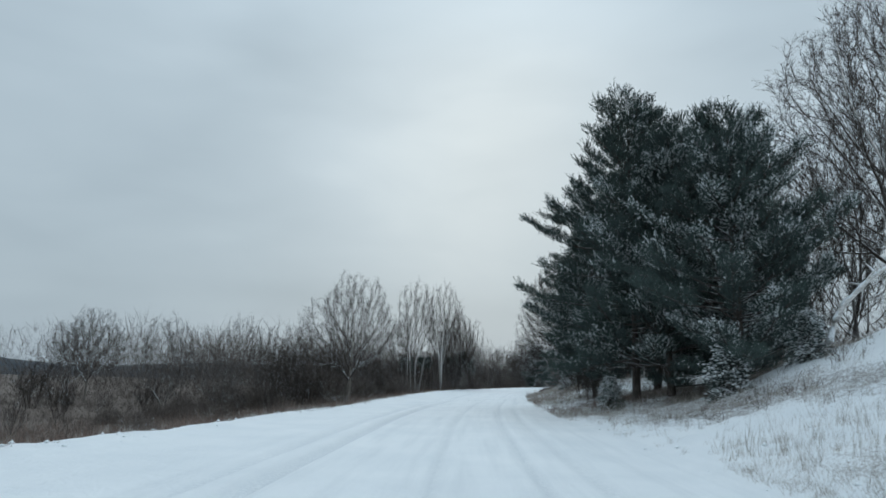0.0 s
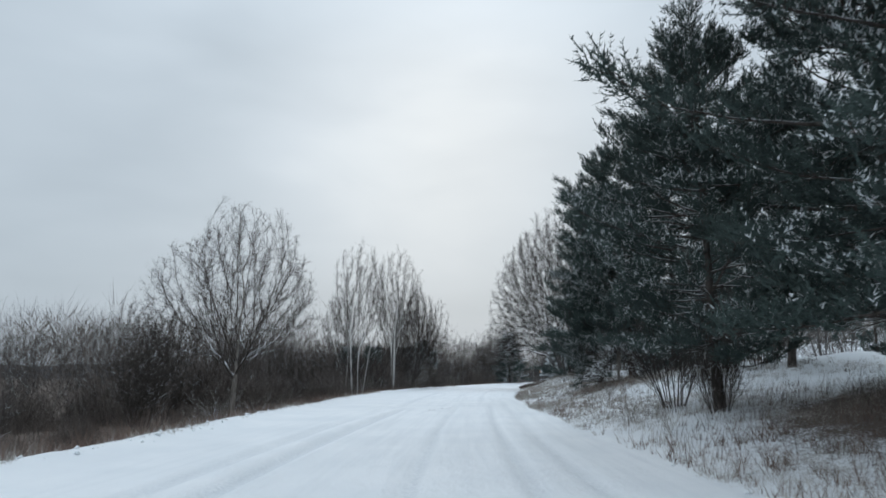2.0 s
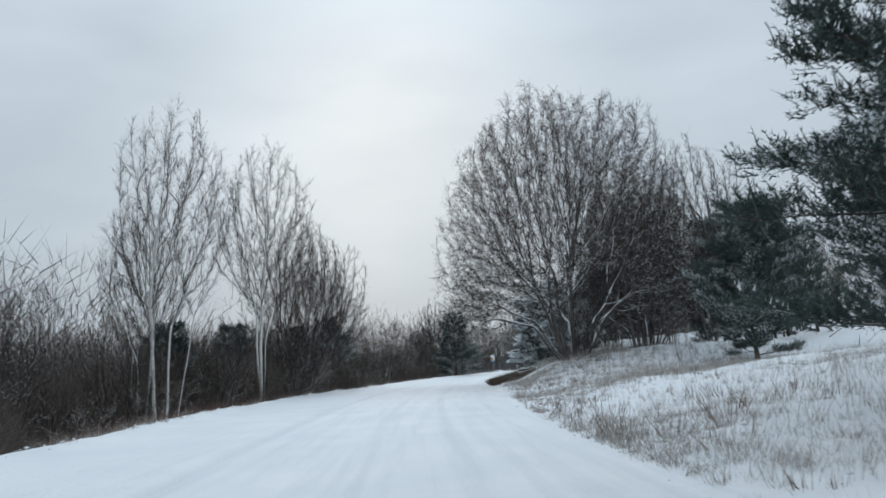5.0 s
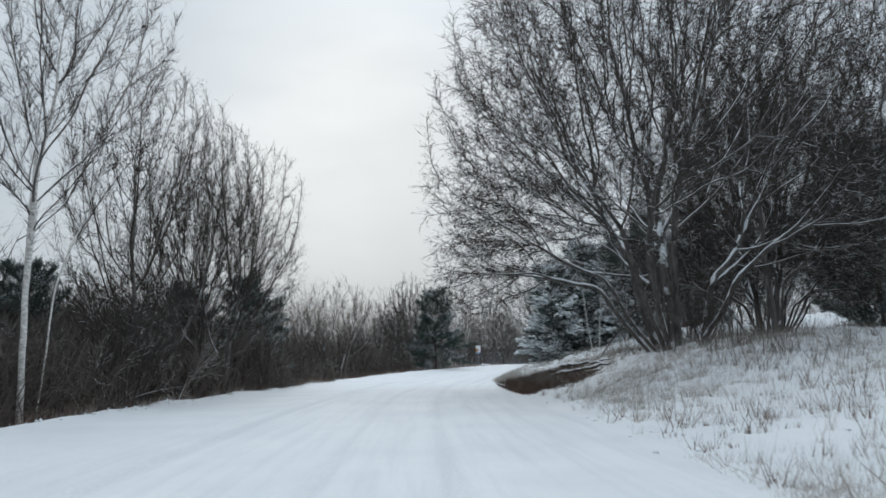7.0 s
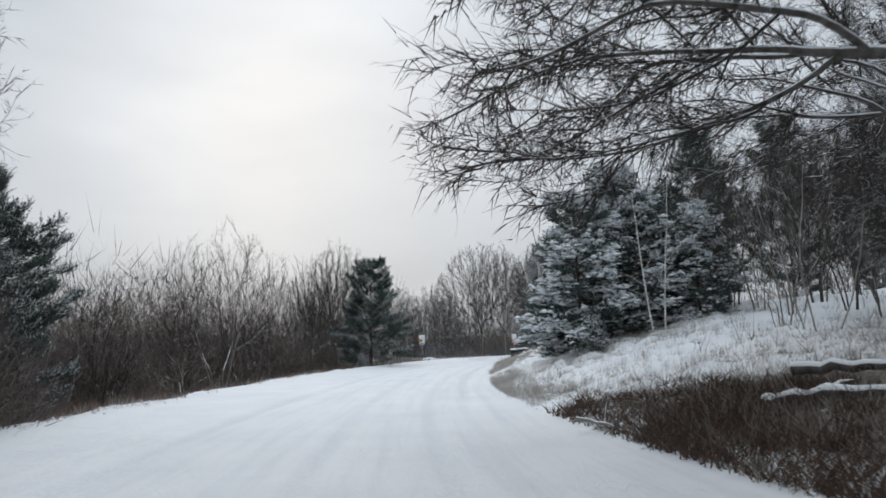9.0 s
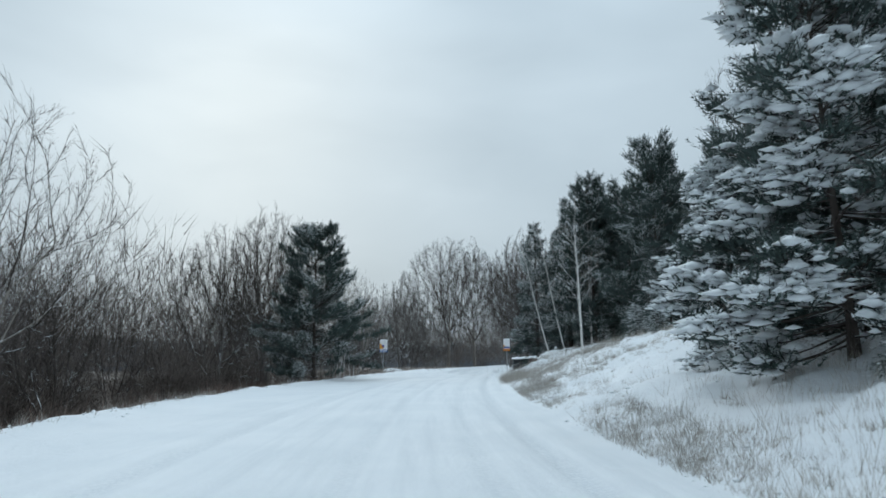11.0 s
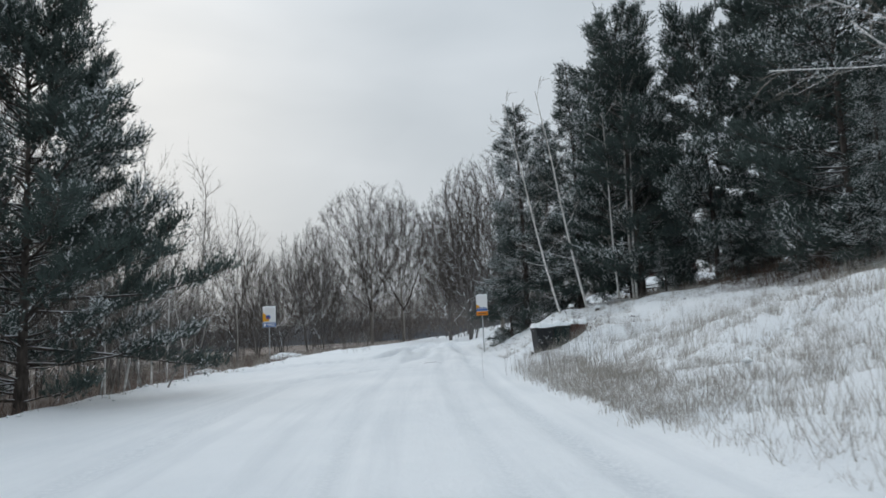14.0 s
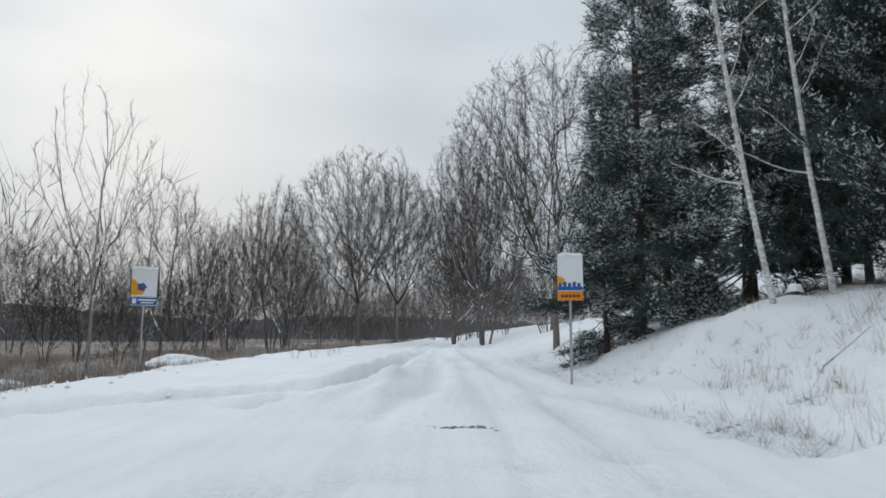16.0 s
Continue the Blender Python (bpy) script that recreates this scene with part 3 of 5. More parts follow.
def conifer(name, label, seed, tall, radius, low, profile, per, needle, snow, density=1.0, droop=0.0, stub=0.0, tuft=1.0, blades_per=7, flake=None, needle_w=0.022, pads=1.0):
    """A needle tree. low: where the crown starts; profile: crown's reach by height; snow: share of shoots that carry snow."""
    rng = np.random.RandomState(seed)
    zs = np.linspace(0, tall, 9)
    bend = np.cumsum(rng.normal(0, 0.05, (9, 2)), 0) * tall / 14
    bend -= bend[0]
    tr = radius * (1 - 0.93 * (zs / tall) ** 0.9) + 0.012
    tr[0] *= 1.25
    trunk = np.column_stack([bend, zs])
    limbs, tw0, tw1, sh_p, sh_d, sh_s = [], [], [], [], [], []
    z = tall * low
    while z < tall * 0.985:
        u = (z / tall - low) / (1 - low)
        for k in range(rng.randint(4, 7)):
            az = rng.uniform(0, 2 * math.pi)
            reach = profile(u) * rng.uniform(0.72, 1.05) * (0.92 + 0.24 * math.sin(2 * az + 9 * u + seed) + 0.14 * math.sin(3 * az - 23 * u + 2 * seed))
            up = rng.uniform(-0.15, 0.35) + 0.6 * u ** 2 - droop * (1 - u)
            d = np.array([math.cos(az), math.sin(az), up])
            d /= np.linalg.norm(d)
            p = np.array([np.interp(z, zs, trunk[:, 0]), np.interp(z, zs, trunk[:, 1]), z + rng.uniform(-0.2, 0.2)])
            n = 5
            pts = [p]
            for i in range(n):
                d = d + rng.normal(0, 0.09, 3)
                d[2] += 0.06 - 0.12 * droop * (1 - i / n) + 0.06 * (i > 2)
                d /= np.linalg.norm(d)
                pts.append(pts[-1] + d * reach / n)
            pts = np.array(pts)
            limbs.append((pts, np.linspace(0.012 + 0.010 * reach, 0.005, n + 1)))
            laden = min(0.95, snow * (0.15 if rng.uniform() < 0.55 else 2.1))
            # twigs in a spray along the limb
            m = max(4, int(reach * 7.5 * density))
            m = int(m * (1.35 + 0.5 * pads))
            tt = rng.uniform(0.12 + 0.15 * (1 - u) + 0.2 * pads, 1.0, m) ** 0.75
            idx = np.minimum((tt * n).astype(int), n - 1)
            q = pts[idx] + (pts[idx + 1] - pts[idx]) * (tt * n - idx)[:, None]
            ld = unit(pts[idx + 1] - pts[idx])
            lat = unit(np.cross(ld, [0, 0, 1.0])) * rng.choice([-1, 1], m)[:, None]
            td = unit(ld * 0.7 + lat * rng.uniform(0.2, 1.1, m)[:, None] + rng.normal(0, 0.3, (m, 3)) * [1, 1, 1 - 0.6 * pads] + [0, 0, 0.28 - 0.1 * pads - 0.5 * droop])
            tl = rng.uniform(0.35, 0.85, m) * (0.38 + 0.28 * min(reach, 2.6)) * (1.15 - 0.45 * tt)
            tw0.append(q)
            tw1.append(q + td * tl[:, None])
            for f in np.linspace(0.35, 1.0, per):
                sh_p.append(q + td * (tl * f)[:, None] + rng.normal(0, 0.07, (m, 3)))
                sh_d.append(unit(td + rng.normal(0, 0.4, (m, 3)) + [0, 0, 0.45 + 0.5 * pads - 0.75 * droop]))
                sh_s.append(np.full(m, laden))
        z += tall * rng.uniform(0.018, 0.029) * (1.2 - 0.5 * u) * (1 + 0.45 * pads)
    if stub:
        for k in range(16):
            zz = rng.uniform(0.12, low) * tall
            az = rng.uniform(0, 2 * math.pi)
            p = np.array([np.interp(zz, zs, trunk[:, 0]), np.interp(zz, zs, trunk[:, 1]), zz])
            e = np.array([math.cos(az), math.sin(az), rng.uniform(-0.4, 0.2)]) * rng.uniform(0.4, 1.3) * stub
            limbs.append((np.array([p, p + e * 0.5, p + e + [0, 0, -0.1]]), np.array([0.025, 0.015, 0.006])))
    P, Dr = np.concatenate(sh_p), np.concatenate(sh_d)
    N, m = len(P), blades_per
    ln = rng.uniform(0.22, 0.46, N) * tuft
    uu, vv = sides(Dr)
    ph = rng.uniform(0, 2 * math.pi, (N, m, 1))
    al = rng.uniform(0, 1, (N, m, 1))
    b0 = P[:, None] + Dr[:, None] * ln[:, None, None] * al
    rad = uu[:, None] * np.cos(ph) + vv[:, None] * np.sin(ph)
    t0 = b0 + (Dr[:, None] * 0.6 + rad * 0.75) * rng.uniform(0.08, 0.15, (N, m, 1)) * tuft
    root = tagged(new(name), label, "tree")
    part("trunk", tubes("trunk", [(trunk, tr)], 8, PINE_BARK), root)
    tagged(part("branch", tubes("branch", limbs, 3, PINE_BARK), root), kind="stuff")
    tagged(part("twig", blades("twig", np.concatenate(tw0), np.concatenate(tw1), np.full(sum(len(a) for a in tw0), 0.022), PINE_BARK, rng), root), kind="stuff")
    laden_sh = rng.uniform(0, 1, N) < np.concatenate(sh_s)
    white = (laden_sh[:, None] & (rad[..., 2] > -0.25) & (rng.uniform(0, 1, (N, m)) < 0.85)).ravel()
    F, T = b0.reshape(-1, 3), t0.reshape(-1, 3)
    wd = rng.uniform(0.7, 1.4, N * m) * needle_w * tuft
    # the shoot itself, a spine that the needles clothe
    F2, T2 = np.concatenate([F[~white], P]), np.concatenate([T[~white], P + Dr * (ln * 1.25)[:, None]])
    tagged(part("crown", blades("crown", F2, T2, np.concatenate([wd[~white], np.full(N, needle_w * 1.5 * tuft)]), needle, rng), root), kind="stuff")
    up = np.array([0, 0, 0.02])
    me = blades("snow", F[white] + up, T[white] + up, wd[white] * 1.25, SNOW, rng)
    tagged(part("snow", me, root, "fresh snow lying on the boughs"), kind="stuff")
    if flake:
        has = laden_sh & (rng.uniform(0, 1, N) < 0.85)
        c = P[has] + Dr[has] * (ln[has] * 0.5)[:, None] + [0, 0, 0.05]
        sz = rng.uniform(0.4, 1.4, (len(c), 1)) * np.array([flake]) * tuft
        tagged(part("snow", lumps("snow", c, sz, SNOW, rng, np.arctan2(Dr[has][:, 1], Dr[has][:, 0])), root, "clumps of fresh snow on the boughs"), kind="stuff")
    return root


def pine_profile(r):
    return lambda u: r * (0.12 + 0.88 * math.sin(min(1.0, 0.18 + 0.95 * (1 - u)) * math.pi / 2) ** 1.0) * (0.75 + 0.25 * min(1, u * 6))


def spruce_profile(r):
    return lambda u: r * (0.05 + 0.95 * (1 - u) ** 0.85)


def put(ob, x, y, scale=1.0, turn=0.0, lean=(0, 0), sink=0.1):
    z = float(ground_z(x, y)[0])
    return copy_thing(ob, pose(x, y, z - sink, lean[0], lean[1], turn) @ Matrix.Scale(scale, 4))


def settle(ob, x, y, scale=1.0, turn=0.0, lean=(0, 0), sink=0.1):
    """Sets the first of a kind itself, so that no spare stands about."""
    ob.matrix_basis = pose(x, y, float(ground_z(x, y)[0]) - sink, lean[0], lean[1], turn) @ Matrix.Scale(scale, 4)
    return ob


def tall_of(ob):
    return max(max(c[2] for c in k.bound_box) for k in ob.children)


def stand(ob, rows):
    """rows of x, y, height in metres, turn and, for some, a lean to the west."""
    h = tall_of(ob)
    for k, (x, y, hh, tn, *ln) in enumerate(rows[1:]):
        put(ob, x, y, hh / h, tn, (0, -ln[0]) if ln else (0, 0))
    x, y, hh, tn, *ln = rows[0]
    settle(ob, x, y, hh / h, tn, (0, -ln[0]) if ln else (0, 0))


# needle trees
PINE_LABEL = "dark green pine with patches of snow on its boughs"
pine_a = conifer("pine", PINE_LABEL, 11, 18.0, 0.22, 0.12, pine_profile(6.4), 4, NEEDLE, 0.14, 0.9, 0.1, 1.6, 1.1, 9, None, 0.026, 0.6)
pine_b = conifer("pine", PINE_LABEL, 12, 13.0, 0.18, 0.05, pine_profile(5.3), 4, NEEDLE, 0.27, 0.9, 0, 0, 1.1, 9, None, 0.026, 0.5)
pine_c = conifer("pine", "tall dark pine with a snow-dusted crown", 13, 17.0, 0.16, 0.05, pine_profile(4.5), 3, NEEDLE, 0.26, 1.0, 0.08, 0, 1.2, 9, None, 0.026, 0.5)
snow_pine = conifer("pine", "pine weighed down by thick fresh snow", 14, 9.5, 0.12, 0.05, pine_profile(3.5), 3, NEEDLE, 0.62, 0.8, 0.3, 0, 1.2, 8, (0.26, 0.17, 0.09), 0.03, 1.0)
spruce = conifer("spruce", "conical spruce with snow-laden drooping boughs", 15, 17.0, 0.2, 0.03, spruce_profile(3.9), 3, NEEDLE_B, 0.56, 1.3, 0.55, 0, 1.1, 6, None, 0.024, 0.2)
bough = conifer("young_pine", "young pine bent over by a heavy load of snow", 16, 3.4, 0.06, 0.12, spruce_profile(2.0), 2, NEEDLE, 0.8, 0.8, 0.9, 0, 1.0, 6, (0.12, 0.08, 0.05), 0.024, 0.3)
far_pine = conifer("pine", "dark pine deep in the wood", 17, 16.0, 0.17, 0.15, pine_profile(3.2), 2, NEEDLE, 0.12, 0.7, 0.1, 0, 1.5, 4, None, 0.04)
stand(pine_a, [(11.4, 38.3, 18.6, 0), (14.5, 44.5, 19.0, 70), (11.2, 48.0, 13.5, 200), (19.6, 58.2, 15.0, 20), (20.6, 74.5, 20.5, 60), (16.9, 72.6, 17.6, 250)])
stand(pine_b, [(-3.6, 125.0, 8.0, 10), (1.2, 135.0, 8.0, 70), (4.0, 142.5, 9.5, 130), (-6.2, 115.5, 7.5, 190), (13.7, 30.2, 13.6, 40), (15.4, 75.4, 13.5, 100), (26.0, 188.3, 12.3, 160), (12.4, 35.4, 14.5, 300), (30.5, 106.0, 10.5, 220), (17.2, 39.5, 16.0, 230), (20.5, 49.0, 14.0, 190)])
stand(pine_c, [(50.6, 180.3, 17.0, 0), (55.5, 178.0, 15.5, 80), (56.0, 190.3, 16.0, 200), (56.5, 186.0, 17.0, 290), (54.3, 193.9, 18.0, 140), (56.2, 196.2, 17.0, 30), (46.0, 151.5, 13.0, 170), (39.8, 152.2, 12.6, 250),
               (51.4, 171.0, 12.0, 330), (59.0, 199.5, 17.0, 12), (47.5, 166.5, 12.0, 75), (40.0, 126.0, 13.0, 20), (44.0, 131.0, 14.0, 120), (46.0, 124.0, 14.0, 260), (39.0, 116.0, 12.0, 300)])
stand(snow_pine, [(29.0, 148.6, 9.0, 0), (33.6, 150.0, 8.5, 120), (35.5, 147.6, 7.0, 240), (33.5, 151.5, 10.5, 60), (46.0, 173.5, 5.0, 300), (30.5, 153.0, 6.0, 200)])
stand(spruce, [(52.8, 202.7, 15.5, 0), (55.8, 200.8, 17.0, 90), (52.0, 203.4, 8.0, 200), (57.8, 206.0, 15.0, 300), (13.8, 74.4, 3.6, 60), (49.0, 178.5, 7.0, 30), (46.5, 176.3, 5.5, 110), (52.0, 182.5, 8.0, 190), (53.0, 176.0, 8.5, 250), (57.0, 187.5, 5.0, 20), (58.6, 190.0, 5.5, 80), (56.0, 184.8, 4.5, 150), (54.4, 182.5, 5.0, 210), (53.6, 191.6, 3.2, 270), (55.0, 188.6, 4.2, 330), (57.2, 193.6, 4.5, 120), (60.2, 196.8, 5.0, 60)])
stand(bough, [(9.4, 36.2, 2.0, 80), (12.4, 28.2, 2.8, 160), (28.4, 146.6, 2.2, 240), (44.3, 174.8, 2.6, 300), (24.6, 186.6, 1.8, 40), (15.5, 27.6, 2.4, 100), (42.5, 170.6, 2.0, 20)])

# leafless trees
STEM = [(8, 0.02, 0.03, 12, 0.2, 62, 0.17, 0.35), (4, 0.10, 0.03, 3, 0.3, 40, 0.4, 0.5), (2, 0.2, 0.0, 0, 0, 0, 0, 0)]
SHRUB = [(5, 0.06, 0.05, 7, 0.15, 28, 0.42, 0.5), (3, 0.10, 0.05, 4, 0.15, 32, 0.5, 0.6), (2, 0.12, 0.03, 0, 0, 0, 0, 0)]
ARCH = [(7, 0.08, -0.10, 6, 0.25, 36, 0.4, 0.5), (4, 0.10, 0.02, 4, 0.15, 34, 0.5, 0.6), (2, 0.12, 0.0, 0, 0, 0, 0, 0)]


def fan(seed, n, spread, length, radius, foot=0.3, lift=1.0):
    """Stems that rise side by side from one foot."""
    r = np.random.RandomState(seed)
    rows = []
    for k in range(n):
        a = 2 * math.pi * (k + r.uniform(0, 0.6)) / n
        t = spread * r.uniform(0.3, 1.1)
        rows.append(((foot * math.cos(a), foot * math.sin(a), 0), (math.cos(a) * t, math.sin(a) * t, lift), length * r.uniform(0.75, 1.1), radius * r.uniform(0.7, 1.15)))
    return rows


def one_trunk(length, lean=(0, 0)):
    return lambda rng: [stem_chain(rng, (0, 0, -0.3), (lean[0], lean[1], 1), (lean[0] * 0.3, lean[1] * 0.3, 1), length, 0.4, 0.04)]


def many_stems(n, tilt, length, foot=0.25, turn_up=0.6, rows=()):
    """Stems round one foot; rows name further ones by heading, tilt and length."""
    def build(rng):
        out = []
        every = [(360.0 * (k + rng.uniform(0, 0.6)) / n, tilt * rng.uniform(0.25, 1.1), length * rng.uniform(0.7, 1.2)) for k in range(n)] + list(rows)
        for az, t, ln in every:
            a = radians(az)
            c = np.array([math.cos(a), math.sin(a), 0])
            out.append(stem_chain(rng, c * foot * rng.uniform(0.5, 1.3) + [0, 0, -0.3], c * t + [0, 0, 1], c * t * turn_up + [0, 0, 1], ln, 0.4, 0.06))
        return out
    return build


giant = crown_tree("bare_tree", "huge multi-stemmed leafless tree with snow along its limbs", 21,
                   many_stems(9, 0.35, 4.5, 0.9, 0.5, ((172, 0.85, 4.5), (190, 1.05, 4.0), (208, 0.8, 5.0), (155, 0.95, 4.2), (225, 0.9, 4.5), (20, 0.8, 4.0), (310, 0.9, 4.0), (80, 0.8, 4.0))),
                   [(12500, (0, 0, 8.4), (11.2, 11.6, 15.2), 0.3, 3.4, 2.4), (2000, (0, 0, 5.2), (10.8, 11.4, 4.0), 0.6, 2.2, 2.5), (500, (-8.2, 4.6, 3.4), (2.8, 3.6, 1.9), 0.1, 1.4)],
                   (0.36, 0.40, 0.03, 0.45, 0.24), (0.0125, 2.15), (4, 0.75, -0.08, 4, 0.4, -0.12, 46), (SNOWY_BARK, SNOWY_BARK, TWIG_SNOWY), 0.018)
oak = crown_tree("bare_tree", "leafless spreading tree with a pale forked trunk", 36, one_trunk(3.0, (0.05, 0.0)), [(3500, (0, 0, 7.9), (5.8, 5.8, 6.0), 0.2, 2.4, 2.0)],
                 (0.28, 0.28, 0.08, 0.4, 0.2), (0.009, 2.2), (3, 0.55, 0.05, 4, 0.28, 0.03, 44), (TWIG_PALE, BARK, TWIG), 0.012)
round_tree = crown_tree("bare_tree", "leafless grey roadside tree with an oval crown", 23, many_stems(3, 0.22, 3.0, 0.15), [(2900, (0, 0, 8.2), (3.9, 3.9, 6.2), 0.1, 1.8, 1.5)],
                        (0.28, 0.32, 0.25, 0.4, 0.2), (0.0095, 2.2), (3, 0.55, 0.12, 3, 0.28, 0.06, 42), (GREY_BARK, BARK, TWIG), 0.014)
broom = crown_tree("bare_tree", "leafless tree with many upswept pale stems", 24, many_stems(6, 0.42, 2.6, 0.3), [(1300, (0, 0, 6.2), (4.6, 4.6, 5.0), 0.2, 1.6, 1.5)],
                   (0.3, 0.36, 0.22, 0.5, 0.1), (0.008, 2.2), (2, 0.6, 0.15, 3, 0.32, 0.1, 34), (TWIG_PALE, TWIG_PALE, TWIG), 0.011)
# far trees wear the haze-greyed twig colour
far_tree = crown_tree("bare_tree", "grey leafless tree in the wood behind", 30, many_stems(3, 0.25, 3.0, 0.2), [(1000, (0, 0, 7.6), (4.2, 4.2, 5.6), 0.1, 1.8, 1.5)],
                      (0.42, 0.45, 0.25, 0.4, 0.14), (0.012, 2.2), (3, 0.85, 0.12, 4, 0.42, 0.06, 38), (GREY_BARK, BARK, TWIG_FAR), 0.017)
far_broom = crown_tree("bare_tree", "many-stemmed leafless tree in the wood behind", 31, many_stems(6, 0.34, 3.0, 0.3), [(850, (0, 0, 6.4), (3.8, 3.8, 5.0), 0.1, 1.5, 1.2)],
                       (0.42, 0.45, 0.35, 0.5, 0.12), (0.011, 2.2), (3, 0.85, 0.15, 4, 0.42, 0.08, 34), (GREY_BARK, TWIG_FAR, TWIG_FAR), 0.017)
birch = crown_tree("birch", "slender leafless birch with several white stems", 25,
                   lambda rng: [stem_chain(rng, (0.4 * k - 0.4, 0.15 * (k % 2), -0.3), (0.13 * (k - 1), 0.08 * (k % 2), 1), (0.05 * (k - 1), 0, 1), 6.8 - k, 0.4, 0.05) for k in range(3)],
                   [(1700, (0, 0, 10.6), (3.3, 3.3, 6.2), 0.1, 4.0, 0.8)], (0.32, 0.32, 0.5, 0.4, 0.14, 0.3), (0.0075, 2.15), (3, 0.65, 0.10, 4, 0.32, 0.02, 34), (BIRCH, GREY_BARK, TWIG), 0.012)
maple = crown_tree("bare_tree", "young leafless tree with a straight trunk and forking crown", 29, one_trunk(4.2), [(520, (0, 0, 7.4), (3.2, 3.2, 4.6), 0.15, 3.0, 0.6)],
                   (0.3, 0.6, 0.45, 0.7, 0.08), (0.009, 2.15), (2, 0.5, 0.2, 1, 0.3, 0.15, 30), (TWIG_FROST, TWIG_PALE, TWIG), 0.010)
alder = crown_tree("bare_tree", "small leafless alder with several dark stems", 51, many_stems(5, 0.3, 2.0, 0.3), [(1000, (0, 0, 4.6), (2.3, 2.3, 3.6), 0.1, 0.8, 0.8)],
                   (0.26, 0.28, 0.35, 0.4, 0.15), (0.0075, 2.2), (3, 0.5, 0.12, 4, 0.28, 0.06, 38), (BARK, TWIG, TWIG), 0.012)
thin_birch = bare_tree("birch", "thin leaning white birch stem with few twigs", 26, fan(7, 1, 0.05, 14.0, 0.075, 0.0), STEM, (2, 0.3, 0.0, 1, 0.2, 0.0), BIRCH, TWIG_PALE)
larch = bare_tree("bare_tree", "pale leafless tree with long drooping side limbs", 33, fan(13, 1, 0.03, 9.5, 0.085, 0.0), [(9, 0.012, 0.05, 20, 0.36, 50, 0.3, 0.22), (6, 0.08, 0.02, 6, 0.25, 36, 0.4, 0.5), (4, 0.12, 0.0, 0, 0, 0, 0, 0)], (1, 0.45, 0.0, 2, 0.25, 0.0), BIRCH, TWIG_PALE, 0.014)
shrub = bare_tree("shrub", "leafless thicket of thin upright stems", 27, fan(8, 16, 0.42, 5.0, 0.035, 0.5), SHRUB, (2, 0.5, 0.1, 2, 0.3, 0.1), TWIG, TWIG, 0.02)
pale_shrub = crown_tree("shrub", "leafless pale shrub with snow-dusted twigs", 28, many_stems(8, 0.5, 2.4, 0.35), [(620, (0, 0, 3.9), (2.3, 2.3, 3.2), 0.1, 0.9, 0.6)],
                        (0.26, 0.30, 0.30, 0.5, 0.14), (0.007, 2.2), (2, 0.5, 0.1, 3, 0.28, 0.05, 36), (TWIG_FROST, TWIG_FROST, TWIG_PALE), 0.009, "shrub")
arching = bare_tree("shrub", "pale arching shrub stems bent towards the road", 34, fan(14, 9, 0.9, 6.5, 0.05, 0.3), ARCH, (1, 0.4, 0.0, 2, 0.25, 0.0), TWIG_PALE, TWIG_PALE, 0.014)

stand(giant, [(24.6, 121.7, 25.0, 0), (34.5, 128.5, 17.0, 115)])
stand(oak, [(-9.7, 72.0, 15.0, 0), (25.5, 35.0, 22.0, 60), (58.0, 213.5, 16.5, 30), (73.0, 278.4, 31.0, 80), (80.5, 281.0, 29.0, 140), (2.6, 130.6, 13.0, 210), (-54.0, 102.0, 15.0, 10)])
stand(round_tree, [(74.5, 245.8, 26.0, 300), (78.0, 252.0, 22.0, 40), (80.0, 262.0, 22.0, 70), (1.2, 127.0, 17.5, 0), (3.6, 131.0, 16.5, 200), (18.9, 183.0, 11.5, 220), (22.8, 191.5, 14.0, 280), (24.5, 42.0, 15.0, 320), (24.5, 38.5, 13.0, 30), (23.8, 200.0, 17.0, 60), (54.3, 255.0, 19.0, 10), (49.0, 262.0, 16.0, 70), (30.5, 122.5, 19.0, 30), (36.0, 120.0, 19.0, 170)])
stand(broom, [(11.3, 161.8, 11.5, 0), (27.6, 193.0, 9.5, 40), (24.0, 202.0, 11.0, 100), (-16.0, 105.0, 11.0, 180), (37.5, 151.2, 7.0, 60), (48.5, 168.0, 9.0, 200), (35.0, 141.0, 9.0, 100), (37.5, 145.5, 9.5, 210), (31.2, 137.8, 6.5, 15), (40.5, 141.0, 11.0, 300), (36.0, 135.0, 9.0, 160)])
stand(far_tree, [(-41.0, 134.0, 18.0, 40), (-35.0, 130.0, 16.0, 100), (-30.0, 138.0, 17.0, 160), (17.5, 206.0, 14.0, 340), (29.0, 207.0, 12.0, 20), (66.0, 290.0, 18.0, 200),
                (34.0, 234.0, 8.5, 260), (-62.0, 112.0, 11.0, 10), (-26.0, 117.0, 13.0, 200), (53.0, 169.0, 20.0, 50), (33.0, 127.0, 17.0, 90)])
stand(far_broom, [(26.0, 66.0, 11.0, 30), (25.0, 75.0, 12.0, 130), (48.0, 245.0, 12.0, 240), (9.0, 175.0, 9.0, 300), (41.0, 240.0, 8.0, 0), (-20.0, 127.0, 13.0, 60), (62.0, 262.0, 14.0, 120)])
stand(birch, [(-4.4, 107.9, 20.0, 0), (-0.3, 117.8, 20.5, 90), (-6.5, 110.5, 15.0, 150), (23.0, 31.0, 22.0, 130)])
